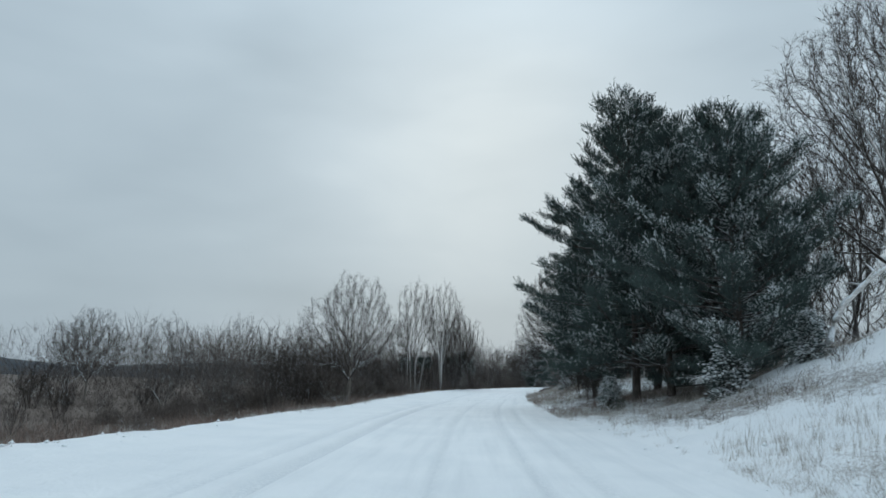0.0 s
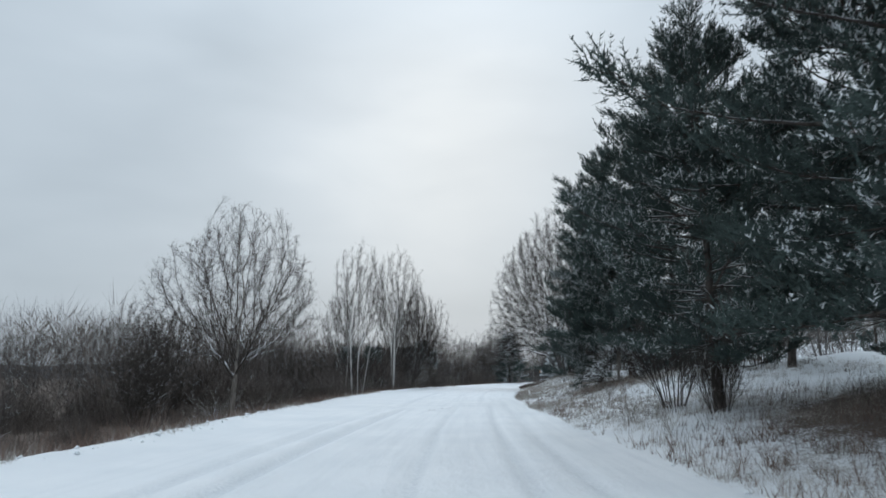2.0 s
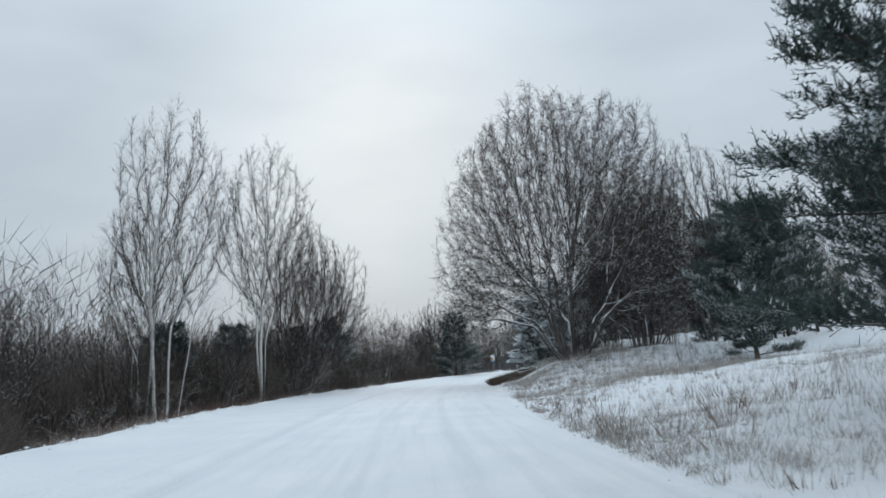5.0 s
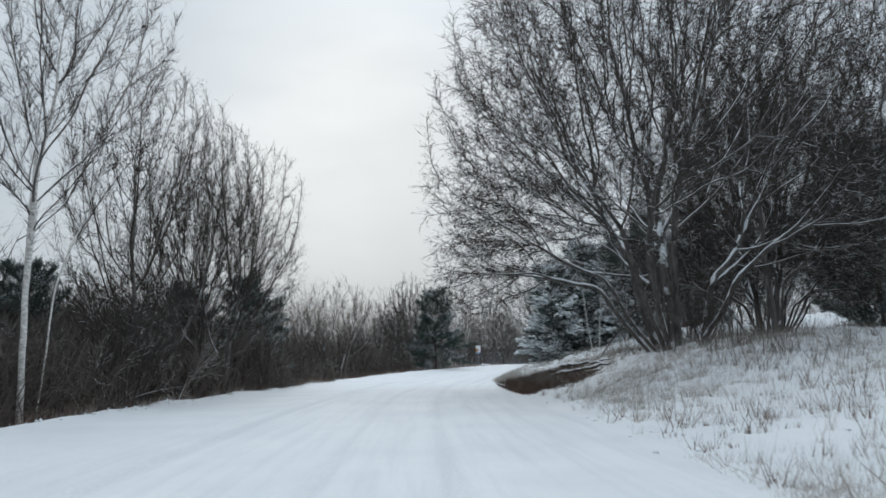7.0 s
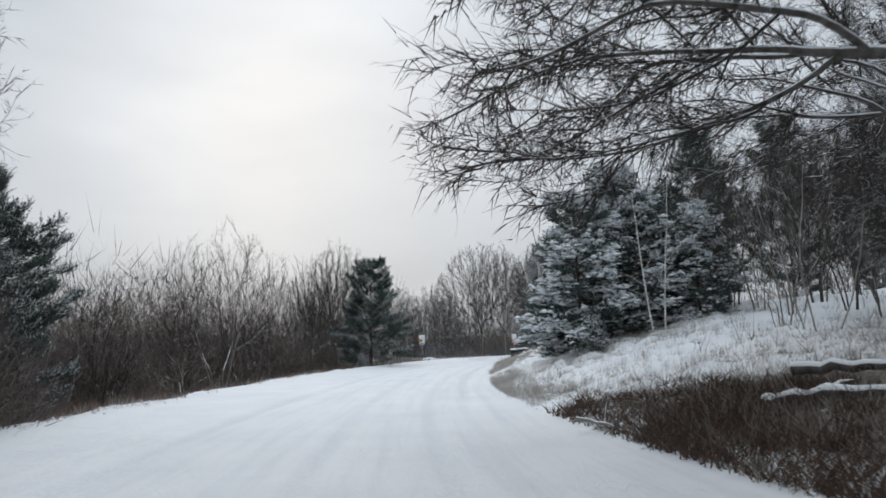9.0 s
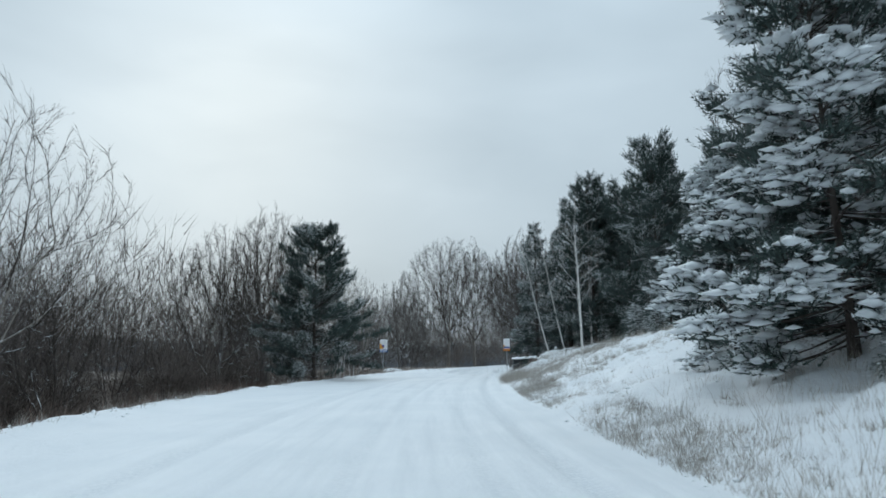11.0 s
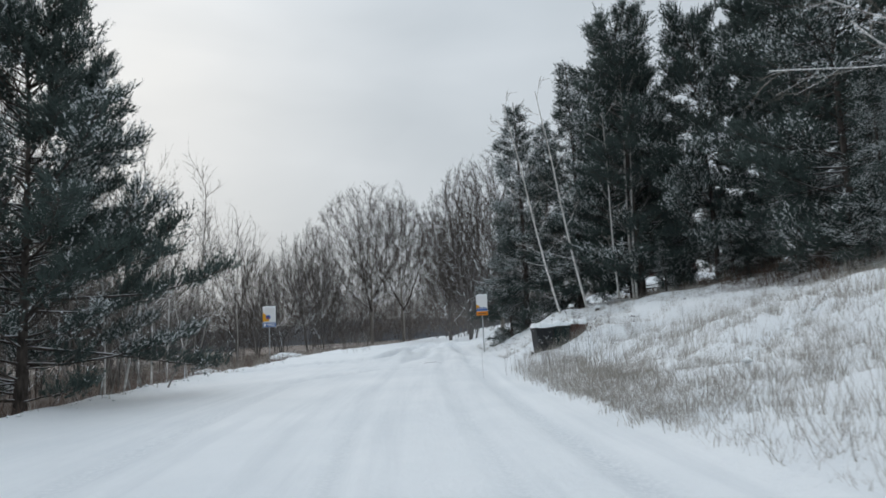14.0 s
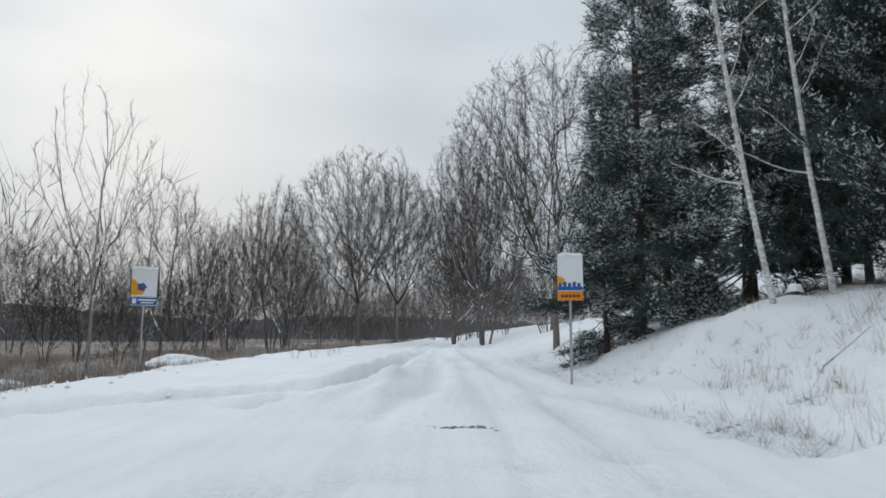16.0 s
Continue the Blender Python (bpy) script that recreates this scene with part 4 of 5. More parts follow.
stand(thin_birch, [(21.8, 72.3, 18.0, 0, 0), (50.4, 196.3, 12.5, 0, 20), (51.9, 195.8, 13.0, 0, 18), (54.1, 194.4, 14.0, 10, 6), (53.2, 194.6, 11.0, 30, 16), (53.8, 193.9, 12.5, -10, 3), (31.0, 145.4, 8.5, 0, 12), (31.5, 145.2, 8.0, 40, -2), (28.6, 191.6, 7.0, 0, -6), (29.2, 194.0, 6.0, 50, 5), (29.8, 196.0, 7.0, 100, -3), (30.6, 198.5, 7.5, 150, 4), (31.8, 201.0, 5.5, 200, -5), (28.0, 189.4, 5.5, 250, 7)])
stand(larch, [(38.2, 171.9, 9.4, 0), (47.0, 163.5, 10.5, 90), (40.9, 163.6, 8.5, 140)])
stand(shrub, [(19.5, 61.0, 4.5, 10), (22.0, 64.5, 6.0, 100), (23.5, 69.5, 6.5, 200), (20.5, 67.5, 4.5, 300), (11.2, 51.6, 4.6, 0), (10.8, 47.2, 2.8, 75), (-15.0, 79.0, 4.5, 180), (1.5, 121.5, 6.0, 240), (-6.0, 113.5, 6.0, 300), (-15.0, 71.0, 5.0, 80), (24.2, 119.0, 2.6, 140)])
stand(pale_shrub, [(28.5, 112.0, 4.0, 40), (48.0, 221.5, 1.9, 0), (49.6, 223.6, 2.0, 80), (46.4, 219.6, 1.7, 170), (51.0, 226.0, 2.0, 250), (28.4, 133.6, 7.0, 15), (31.5, 130.0, 6.0, 130), (23.5, 199.0, 8.0, 0), (27.0, 204.0, 7.5, 60), (26.0, 198.0, 7.0, 30), (29.0, 206.0, 6.0, 90), (24.0, 192.8, 6.0, 200), (29.4, 192.0, 9.0, 45), (31.0, 196.5, 7.5, 145), (27.8, 190.0, 7.0, 245), (31.6, 209.0, 5.0, 250), (20.0, 196.0, 8.0, 10), (21.0, 206.0, 8.5, 120), (30.0, 212.0, 6.0, 180), (25.0, 195.5, 6.0, 300), (43.5, 167.0, 5.0, 20), (5.0, 148.0, 5.0, 80)])
stand(arching, [(-8.6, 62.0, 1.6, 10), (-9.8, 67.5, 2.0, 100), (-9.0, 76.0, 2.2, 190), (-8.0, 82.5, 2.2, 280), (-6.6, 90.0, 2.4, 40), (-5.2, 97.0, 2.4, 130), (-3.6, 104.0, 2.6, 220), (-9.6, 30.5, 1.3, 310), (-10.4, 24.5, 1.2, 60), (0.6, 120.8, 3.6, 0), (2.6, 126.0, 4.0, 80), (-3.0, 113.5, 3.2, 160), (-11.0, 73.5, 3.0, 240), (9.5, 157.0, 3.2, 300), (1.6, 133.0, 3.4, 30), (23.5, 194.0, 4.0, 110)])
stand(maple, [(37.2, 216.8, 12.4, 0)])


stand(alder, [(36.0, 139.0, 9.0, 10), (39.0, 138.0, 10.0, 80), (42.0, 146.0, 11.0, 150), (44.0, 142.0, 12.0, 220), (33.5, 135.5, 7.0, 290), (38.5, 148.5, 9.5, 0), (41.0, 136.0, 11.0, 45), (46.5, 147.0, 12.0, 100), (-15.5, 76.0, 9.0, 100), (-18.5, 79.0, 8.5, 30), (-16.5, 66.0, 3.4, 0), (-13.0, 82.0, 6.5, 60), (-9.0, 86.5, 7.0, 120), (-6.0, 91.0, 6.5, 200), (-14.5, 88.0, 8.0, 260), (-10.5, 94.0, 7.5, 310), (-19.0, 84.0, 8.0, 20), (-23.0, 90.0, 9.0, 80), (-15.0, 96.0, 8.0, 140),
              (-18.0, 61.0, 3.0, 210), (-8.5, 99.0, 7.0, 270), (-5.5, 104.0, 7.0, 330), (-2.0, 112.5, 6.5, 15), (3.6, 139.5, 6.0, 75), (1.0, 136.0, 7.0, 135), (6.8, 150.0, 6.0, 195), (8.8, 160.0, 6.5, 255), (12.5, 168.0, 6.5, 315), (14.0, 175.0, 7.0, 45),
              (25.5, 203.5, 6.5, 0), (27.5, 208.0, 7.0, 50), (28.8, 211.5, 5.5, 100), (23.0, 207.0, 8.0, 150), (25.0, 213.0, 7.5, 200), (30.5, 215.5, 5.0, 250), (28.0, 219.0, 7.0, 300), (32.5, 221.0, 6.0, 20),
              (35.5, 225.5, 5.5, 70), (31.0, 226.0, 8.0, 120), (39.0, 229.0, 5.5, 170), (43.0, 236.0, 6.5, 220), (37.0, 234.0, 8.0, 270), (20.5, 199.5, 8.0, 320)])


def thicket(seed, tall, radius, n, mat):
    """A dense dark bush: very many thin upright twigs within a rounded outline."""
    r = np.random.RandomState(seed)
    a, q = r.uniform(0, 2 * math.pi, n), radius * np.sqrt(r.uniform(0, 1, n))
    top = tall * np.sqrt(np.clip(1.05 - (q / radius) ** 2, 0.05, 1)) * r.uniform(0.8, 1.05, n)
    foot = np.column_stack([q * np.cos(a), q * np.sin(a), top * r.uniform(0, 0.75, n)])
    way_ = np.column_stack([np.cos(a) * 0.35, np.sin(a) * 0.35, np.ones(n)]) + r.normal(0, 0.75, (n, 3))
    tip = foot + unit(way_) * (tall * r.uniform(0.08, 0.26, n))[:, None]
    root = tagged(new("shrub"), "dense dark leafless bush", "shrub")
    tagged(part("crown", blades("crown", foot, tip, r.uniform(0.012, 0.035, n), mat, r), root), kind="stuff")
    stems = []
    for k in range(14):
        b = r.uniform(0, 2 * math.pi)
        e = np.array([math.cos(b) * radius * 0.7, math.sin(b) * radius * 0.7, tall * 0.8]) * r.uniform(0.6, 1)
        stems.append((np.array([e * [0.15, 0.15, 0], e * [0.5, 0.5, 0.5], e]), np.array([0.06, 0.04, 0.015])))
    tagged(part("stem", tubes("stem", stems, 5, BARK), root), kind="stuff")
    return root


bush = thicket(41, 6.0, 3.4, 7500, GREYBRUSH)
stand(bush, [(-13.5, 81.0, 5.5, 10), (-21.0, 80.0, 4.0, 10), (-25.0, 76.0, 3.6, 80), (-10.0, 84.0, 4.4, 190), (-5.5, 88.0, 3.6, 250), (-8.0, 110.5, 6.5, 310), (-4.0, 117.5, 7.0, 20), (-1.0, 131.0, 9.0, 80), (-6.0, 128.0, 8.5, 140), (3.4, 137.5, 6.5, 200), (-2.5, 127.5, 8.0, 0), (-0.6, 132.5, 6.4, 60), (0.8, 139.5, 6.2, 120), (-6.0, 113.5, 6.0, 180), (-1.5, 120.5, 5.5, 240), (-7.5, 122.0, 7.0, 300), (6.0, 152.0, 5.0, 150),
             (7.5, 163.0, 5.0, 210), (-4.0, 140.0, 8.0, 20), (-8.0, 136.0, 8.5, 100), (-1.5, 147.0, 7.5, 200), (2.5, 152.0, 6.5, 300), (-10.0, 131.0, 8.0, 250), (16.5, 182.0, 5.0, 270), (19.5, 188.0, 5.0, 330), (-10.0, 107.0, 5.0, 45), (0.0, 143.0, 6.0, 100), (10.0, 173.0, 6.0, 200)])


# woods behind, scattered
def wood(kinds, n, seed, s_lo, s_hi, d_lo, d_hi, sc_lo, sc_hi, gap):
    r = np.random.RandomState(seed)
    kept = []
    tries = 0
    while len(kept) < n and tries < n * 40:
        tries += 1
        s, d = r.uniform(s_lo, s_hi), r.uniform(d_lo, d_hi)
        x, y = (float(v) for v in place(s, d))
        if all((x - a) ** 2 + (y - b) ** 2 > gap * gap for a, b in kept):
            kept.append((x, y))
            ob = kinds[r.randint(len(kinds))]
            put(ob, x, y, 13.0 * r.uniform(sc_lo, sc_hi) / tall_of(ob), r.uniform(0, 360))


stand(far_pine, [(63.6, 201.2, 15.0, 0), (88.0, 221.0, 13.0, 40), (85.5, 226.0, 14.0, 90), (91.5, 218.5, 14.0, 200), (81.0, 228.0, 13.0, 250), (94.0, 226.0, 15.0, 310), (78.0, 223.5, 12.0, 120), (60.0, 190.0, 16.0, 0), (57.0, 171.0, 15.0, 60)])
wood([shrub, bush, alder, bush], 30, 7, 12, 104, -40, -16, 0.11, 0.22, 3.5)
wood([far_tree, far_broom, shrub], 16, 8, 60, 125, -60, -26, 0.45, 0.8, 5)
wood([far_tree, far_broom, far_tree], 16, 1, 125, 330, -60, -24, 0.7, 1.05, 6)
wood([far_tree, far_broom], 10, 2, 235, 330, -26, -9, 0.8, 1.1, 4)
wood([far_tree, far_broom, far_pine, far_pine, far_pine], 20, 3, 130, 222, 30, 56, 0.8, 1.1, 4.0)
wood([far_tree, far_broom, birch], 14, 4, 235, 340, 7, 30, 0.9, 1.4, 5)
wood([far_tree, far_tree, far_broom], 14, 6, 300, 400, -16, 16, 1.0, 1.6, 5)
wood([far_tree, far_broom, far_pine], 12, 5, 25, 125, 21, 45, 0.8, 1.2, 4.5)


# ---- undergrowth ----
def tufts(name, label, n, seed, s_rng, d_fun, keep, tall, per, lean, width, mat):
    """Blades in clumps over a stretch of ground, as one stuff."""
    r = np.random.RandomState(seed)
    s = r.uniform(*s_rng, n)
    d = d_fun(s, r)
    x, y = place(s, d)
    ok = r.uniform(0, 1, n) < keep(x, y, s, d)
    x, y, s, d = x[ok], y[ok], s[ok], d[ok]
    z = height(s, d, x, y)
    h = tall[0] + (tall[1] - tall[0]) * r.uniform(0, 1, len(x)) ** 1.6
    k = len(x)
    base = np.repeat(np.column_stack([x, y, z - 0.03]), per, 0) + np.column_stack([r.normal(0, 0.09, (k * per, 2)) * np.repeat(0.5 + h, per)[:, None], np.zeros(k * per)])
    hh = np.repeat(h, per) * r.uniform(0.45, 1.0, k * per)
    tip = base + np.column_stack([r.normal(0, lean, (k * per, 2)) * hh[:, None], hh])
    me = blades(name, base, tip, r.uniform(width * 0.6, width * 1.4, k * per), mat, r)
    return tagged(new(name, me), label, "grass", kind="stuff")


tufts("dry_grass", "dry straw-coloured grass poking through the snow of the bank", 80000, 31, (-6, 225), lambda s, r: right_width(s) + 0.1 + 15 * r.uniform(0, 1, len(s)) ** 1.5,
      lambda x, y, s, d: np.clip(0.12 + 1.5 * waves(x, y, 0.5, 21) + 0.5 * waves(x, y, 1.3, 51), 0.03, 1) * table(s, [(-6, 1), (145, 1), (155, 0.75), (195, 0.7), (210, 0.2), (225, 0.1)]), (0.08, 0.45), 13, 0.55, 0.006, GRASS)
tufts("tall_grass", "taller tan grass stalks with drooping heads", 20000, 32, (-6, 205), lambda s, r: right_width(s) + 0.5 + 10 * r.uniform(0, 1, len(s)),
      lambda x, y, s, d: np.clip(0.3 + 0.9 * waves(x, y, 0.35, 22) + 0.2 * table(s, [(172, 0), (178, 1), (187, 1), (189, 0)]), 0.03, 1), (0.25, 0.85), 10, 0.3, 0.007, GRASS)
tufts("dry_grass", "dry grass fringing the bank at the road's edge", 5200, 52, (138, 191), lambda s, r: right_width(s) + 0.05 + 1.5 * r.uniform(0, 1, len(s)) ** 1.4,
      lambda x, y, s, d: np.clip(0.35 + 1.3 * waves(x, y, 0.6, 53), 0.02, 1), (0.12, 0.5), 10, 0.45, 0.006, GRASS)
tufts("rusty_brush", "rusty brown dead growth on the bank under the trees", 9000, 35, (26, 136), lambda s, r: right_width(s) + 0.2 + 7 * r.uniform(0, 1, len(s)) ** 1.5,
      lambda x, y, s, d: table(s, [(26, 0.1), (40, 0.5), (58, 0.5), (64, 0.2), (84, 0.25), (108, 0.2), (117, 0.1), (137, 0.1)]) * np.clip(0.5 + 0.8 * waves(x, y, 0.4, 25), 0.1, 1), (0.15, 0.8), 8, 0.35, 0.016, RUST)
tufts("bracken", "flattened rusty bracken along the road's edge", 5200, 45, (123.5, 138), lambda s, r: right_width(s) + 0.1 + 3.2 * r.uniform(0, 1, len(s)) ** 1.4,
      lambda x, y, s, d: np.clip(0.6 + 0.7 * waves(x, y, 0.8, 29), 0.05, 1) * table(s, [(123.5, 0.1), (126.5, 1), (134, 1), (136.5, 0.0)]), (0.12, 0.5), 9, 0.7, 0.020, BRACKEN)
tufts("tall_grass", "tan grass standing thick on the snowy bank", 5200, 61, (96, 138), lambda s, r: right_width(s) + 0.8 + 9 * r.uniform(0, 1, len(s)),
      lambda x, y, s, d: np.clip(0.35 + 1.0 * waves(x, y, 0.45, 41), 0.05, 1), (0.2, 0.75), 9, 0.3, 0.009, GRASS)
tufts("scrub", "grey-brown scrub stems round the foot of the old trees", 1500, 62, (104, 140), lambda s, r: right_width(s) + 5 + 11 * r.uniform(0, 1, len(s)),
      lambda x, y, s, d: np.clip(0.4 + 1.0 * waves(x, y, 0.35, 42), 0.05, 1), (0.4, 1.5), 7, 0.35, 0.016, GREYBRUSH)
tufts("scrub", "grey-brown scrub stems under the pines", 2200, 63, (18, 75), lambda s, r: right_width(s) + 1.5 + 12 * r.uniform(0, 1, len(s)),
      lambda x, y, s, d: np.clip(0.35 + 1.0 * waves(x, y, 0.35, 43), 0.05, 1), (0.3, 1.3), 7, 0.35, 0.014, GREYBRUSH)
tufts("scrub", "rusty brown scrub under the pines above the bins", 4200, 64, (190, 226), lambda s, r: right_width(s) + 9 + 16 * r.uniform(0, 1, len(s)),
      lambda x, y, s, d: np.clip(0.5 + 1.0 * waves(x, y, 0.3, 44), 0.05, 1), (0.4, 1.5), 9, 0.4, 0.014, BRACKEN)
tufts("undergrowth", "rusty brown brush below the road", 18000, 33, (-5, 258), lambda s, r: -left_width(s) - 0.5 - 26 * r.uniform(0, 1, len(s)) ** 1.5,
      lambda x, y, s, d: np.clip(0.6 + 0.5 * waves(x, y, 0.3, 23), 0.2, 1) * table(s, [(140, 1), (165, 0.5), (205, 0.5), (212, 0.9), (260, 0.8)]), (0.25, 1.0), 11, 0.55, 0.012, RUST)
tufts("undergrowth", "grey-brown brush of the low ground", 7500, 34, (-5, 215), lambda s, r: -left_width(s) - 8 - 70 * r.uniform(0, 1, len(s)),
      lambda x, y, s, d: np.ones(len(x)), (0.7, 2.1), 10, 0.45, 0.022, GREYBRUSH)


tufts("tall_grass", "pale dead grass on the flat ground beyond the verge", 4200, 46, (208, 275), lambda s, r: -left_width(s) - 0.5 - 30 * r.uniform(0, 1, len(s)) ** 1.3,
      lambda x, y, s, d: np.clip(0.5 + 0.8 * waves(x, y, 0.4, 33), 0.1, 1), (0.3, 1.1), 8, 0.3, 0.022, GRASS)


tufts("verge_grass", "dead grass and weed stalks poking through the snow of the verge", 5200, 47, (-6, 226), lambda s, r: -left_width(s) - 0.9 * r.uniform(-0.35, 1, len(s)),
      lambda x, y, s, d: np.clip(0.35 + 1.0 * waves(x, y, 0.7, 34), 0.05, 1), (0.08, 0.5), 7, 0.35, 0.012, GRASS)
tufts("verge_weeds", "dark dead stalks along the verge below the road", 2200, 48, (-6, 226), lambda s, r: -left_width(s) - 1.2 * r.uniform(-0.1, 1, len(s)),
      lambda x, y, s, d: np.clip(0.4 + 0.9 * waves(x, y, 0.5, 35), 0.05, 1), (0.2, 0.8), 4, 0.25, 0.014, RUST)


def clods(name, label, n, seed, s_rng, d_fun, size):
    """Loose clods of snow lying about, as one stuff."""
    r = np.random.RandomState(seed)
    s = r.uniform(*s_rng, n)
    d = d_fun(s, r)
    x, y = place(s, d)
    k = (size[0] + (size[1] - size[0]) * r.uniform(0, 1, n) ** 3)[:, None] * r.uniform(0.7, 1.3, (n, 3)) * [1, 1, 0.75]
    z = height(s, d, x, y) + k[:, 2] * 0.15
    return tagged(new(name, lumps(name, np.column_stack([x, y, z]), k, SNOW, r)), label, "snow", kind="stuff")


clods("snow_clods", "clods of snow on the bank and along the road's edge", 1500, 49, (0, 222), lambda s, r: right_width(s) - 0.2 + 9 * r.uniform(0, 1, len(s)) ** 1.6, (0.02, 0.09))
clods("snow_clods", "clods of ploughed snow along the verge", 1100, 50, (0, 226), lambda s, r: -left_width(s) + r.normal(0, 0.35, len(s)), (0.02, 0.09))


def wood_mass(name, label, n, seed, s_rng, d_rng, tall, per, width, mat):
    """Far woodland that nobody could count: crowns of short twigs at all heights."""
    r = np.random.RandomState(seed)
    s, d = r.uniform(*s_rng, n), r.uniform(*d_rng, n)
    x, y = place(s, d)
    z = height(s, d, x, y)
    h = (tall[0] + (tall[1] - tall[0]) * r.uniform(0, 1, n) ** 1.2) * (0.85 + 0.3 * waves(x, y, 0.1, seed))
    q = r.normal(0, 1, (n * per, 3))
    u = r.uniform(0, 1, n * per) ** 0.6
    hh = np.repeat(h, per)
    reach = hh * 0.2 * np.sin(np.clip(u, 0.05, 0.98) * math.pi) ** 0.6
    foot = np.repeat(np.column_stack([x, y, z]), per, 0) + np.column_stack([q[:, 0] * reach, q[:, 1] * reach, u * hh * 0.88])
    tip = foot + unit(np.column_stack([q[:, 0] * 0.5, q[:, 1] * 0.5, 0.9 + 0.3 * q[:, 2]])) * (hh * r.uniform(0.08, 0.24, n * per))[:, None]
    return tagged(new(name, blades(name, foot, tip, r.uniform(0.5, 1.4, n * per) * width, mat, r)), label, "woodland", kind="stuff")


wood_mass("far_woods", "dark leafless woodland behind the roadside trees", 2600, 36, (85, 228), (-80, -20), (6, 16), 40, 0.05, GREYBRUSH)
wood_mass("far_woods", "hazy grey leafless woodland beyond the junction", 1700, 42, (232, 420), (-150, -18), (3, 19), 50, 0.05, GREYBRUSH)
wood_mass("far_woods", "dark leafless woodland up the slope", 1200, 37, (20, 420), (20, 65), (5, 10), 40, 0.05, GREYBRUSH)
wood_mass("far_woods", "leafless woods closing over the end of the road", 700, 38, (290, 430), (-26, 26), (6, 20), 50, 0.06, GREYBRUSH)
tufts("tall_grass", "tan dead grass standing in front of the bins", 2500, 39, (177, 194.5), lambda s, r: right_width(s) - 0.2 + 6 * r.uniform(0, 1, len(s)),
      lambda x, y, s, d: np.clip(0.55 + 0.8 * waves(x, y, 0.8, 28), 0.1, 1) * ((x - 41.9) ** 2 + (y - 186.2) ** 2 > 1.0), (0.25, 0.8), 9, 0.28, 0.007, GRASS)
tufts("tall_grass", "pale dead stalks and grass close before the bins", 330, 66, (189.0, 193.2), lambda s, r: 3.3 + 1.7 * r.uniform(0, 1, len(s)),
      lambda x, y, s, d: ((x - 42.1) ** 2 + (y - 186.2) ** 2 > 1.1) * np.clip(0.55 + 0.9 * waves(x, y, 1.1, 67), 0.1, 1), (0.25, 0.7), 9, 0.25, 0.006, GRASS)
wood_mass("far_woods", "dark scrub of the far low ground", 2000, 40, (-60, 230), (-330, -60), (2.5, 5.5), 36, 0.09, GREYBRUSH)

# ---- far hills ----
def ridge(name, label, far, s0, s1, tall, seed):
    """A wooded ridge with a ragged crest, far off."""
    n = 240
    a = np.radians(np.linspace(s0, s1, n))
    r = np.random.RandomState(seed)
    crest = tall * (0.75 + 0.18 * np.sin(a * 7 + seed) + 0.10 * np.sin(a * 17 + 2)) + r.normal(0, tall * 0.035, n)
    rows = []
    for k, (f, h) in enumerate(((0.86, 0.0), (0.9, 0.45), (0.96, 0.85), (1.0, 1.0), (1.1, 0.2))):
        rr = far * f * (1 + 0.01 * r.normal(0, 1, n))
        rows.append(np.column_stack([np.sin(a) * rr, np.cos(a) * rr + 60, -9 + (crest + 9) * h]))
    V = np.array(rows)
    i = np.arange(4)[:, None] * n + np.arange(n - 1)[None, :]
    me = raw_mesh(name, V.reshape(-1, 3), np.stack([i, i + 1, i + n + 1, i + n], -1).reshape(-1), 4, True)
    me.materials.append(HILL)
    return tagged(new(name, me), label, "hill", kind="structure")


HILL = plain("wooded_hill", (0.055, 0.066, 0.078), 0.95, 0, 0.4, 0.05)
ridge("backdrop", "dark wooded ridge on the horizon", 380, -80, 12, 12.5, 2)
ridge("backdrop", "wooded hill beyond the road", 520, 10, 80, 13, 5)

# ---- roadside things ----
STEEL = plain("galvanised_steel", (0.45, 0.46, 0.47), 0.45, 0.8, 0.15, 20.0)
WHITE = plain("sign_white", (0.80, 0.80, 0.80), 0.45, 0, 0.05, 12.0)
YELLOW = plain("sign_yellow", (0.75, 0.36, 0.03), 0.45, 0, 0.08, 12.0)
ORANGE = plain("sign_orange", (0.72, 0.24, 0.02), 0.45, 0, 0.08, 12.0)
BLUE = plain("sign_blue", (0.03, 0.12, 0.36), 0.45, 0, 0.1, 12.0)
DARK = plain("sign_edge", (0.03, 0.03, 0.035), 0.5, 0, 0.2, 12.0)
RED = plain("sign_red", (0.30, 0.03, 0.03), 0.5, 0, 0.2, 12.0)
BIN_GREY = plain("bin_grey_plastic", (0.028, 0.031, 0.034), 0.6, 0, 0.2, 15.0, spec=0.2)
BIN_GREEN = plain("bin_green_plastic", (0.014, 0.026, 0.024), 0.6, 0, 0.3, 15.0, spec=0.2)
BIN_BROWN = plain("bin_brown_plastic", (0.075, 0.028, 0.02), 0.5, 0, 0.25, 15.0, spec=0.4)
HUT_RED = plain("red_boards", (0.085, 0.026, 0.023), 0.8, 0, 0.3, 9.0)
RUBBER = plain("black_rubber", (0.015, 0.015, 0.016), 0.8, 0, 0.3, 20.0)


def box_bm(bm, x0, x1, y0, y1, z0, z1, bevel=0.0):
    g = bmesh.ops.create_cube(bm, size=1, matrix=Matrix.Translation(((x0 + x1) / 2, (y0 + y1) / 2, (z0 + z1) / 2)) @ Matrix.Diagonal((x1 - x0, y1 - y0, z1 - z0, 1)))
    if bevel:
        bmesh.ops.bevel(bm, geom=list({e for v in g["verts"] for e in v.link_edges}), offset=bevel, segments=2, profile=0.5, affect="EDGES")
    return g["verts"]


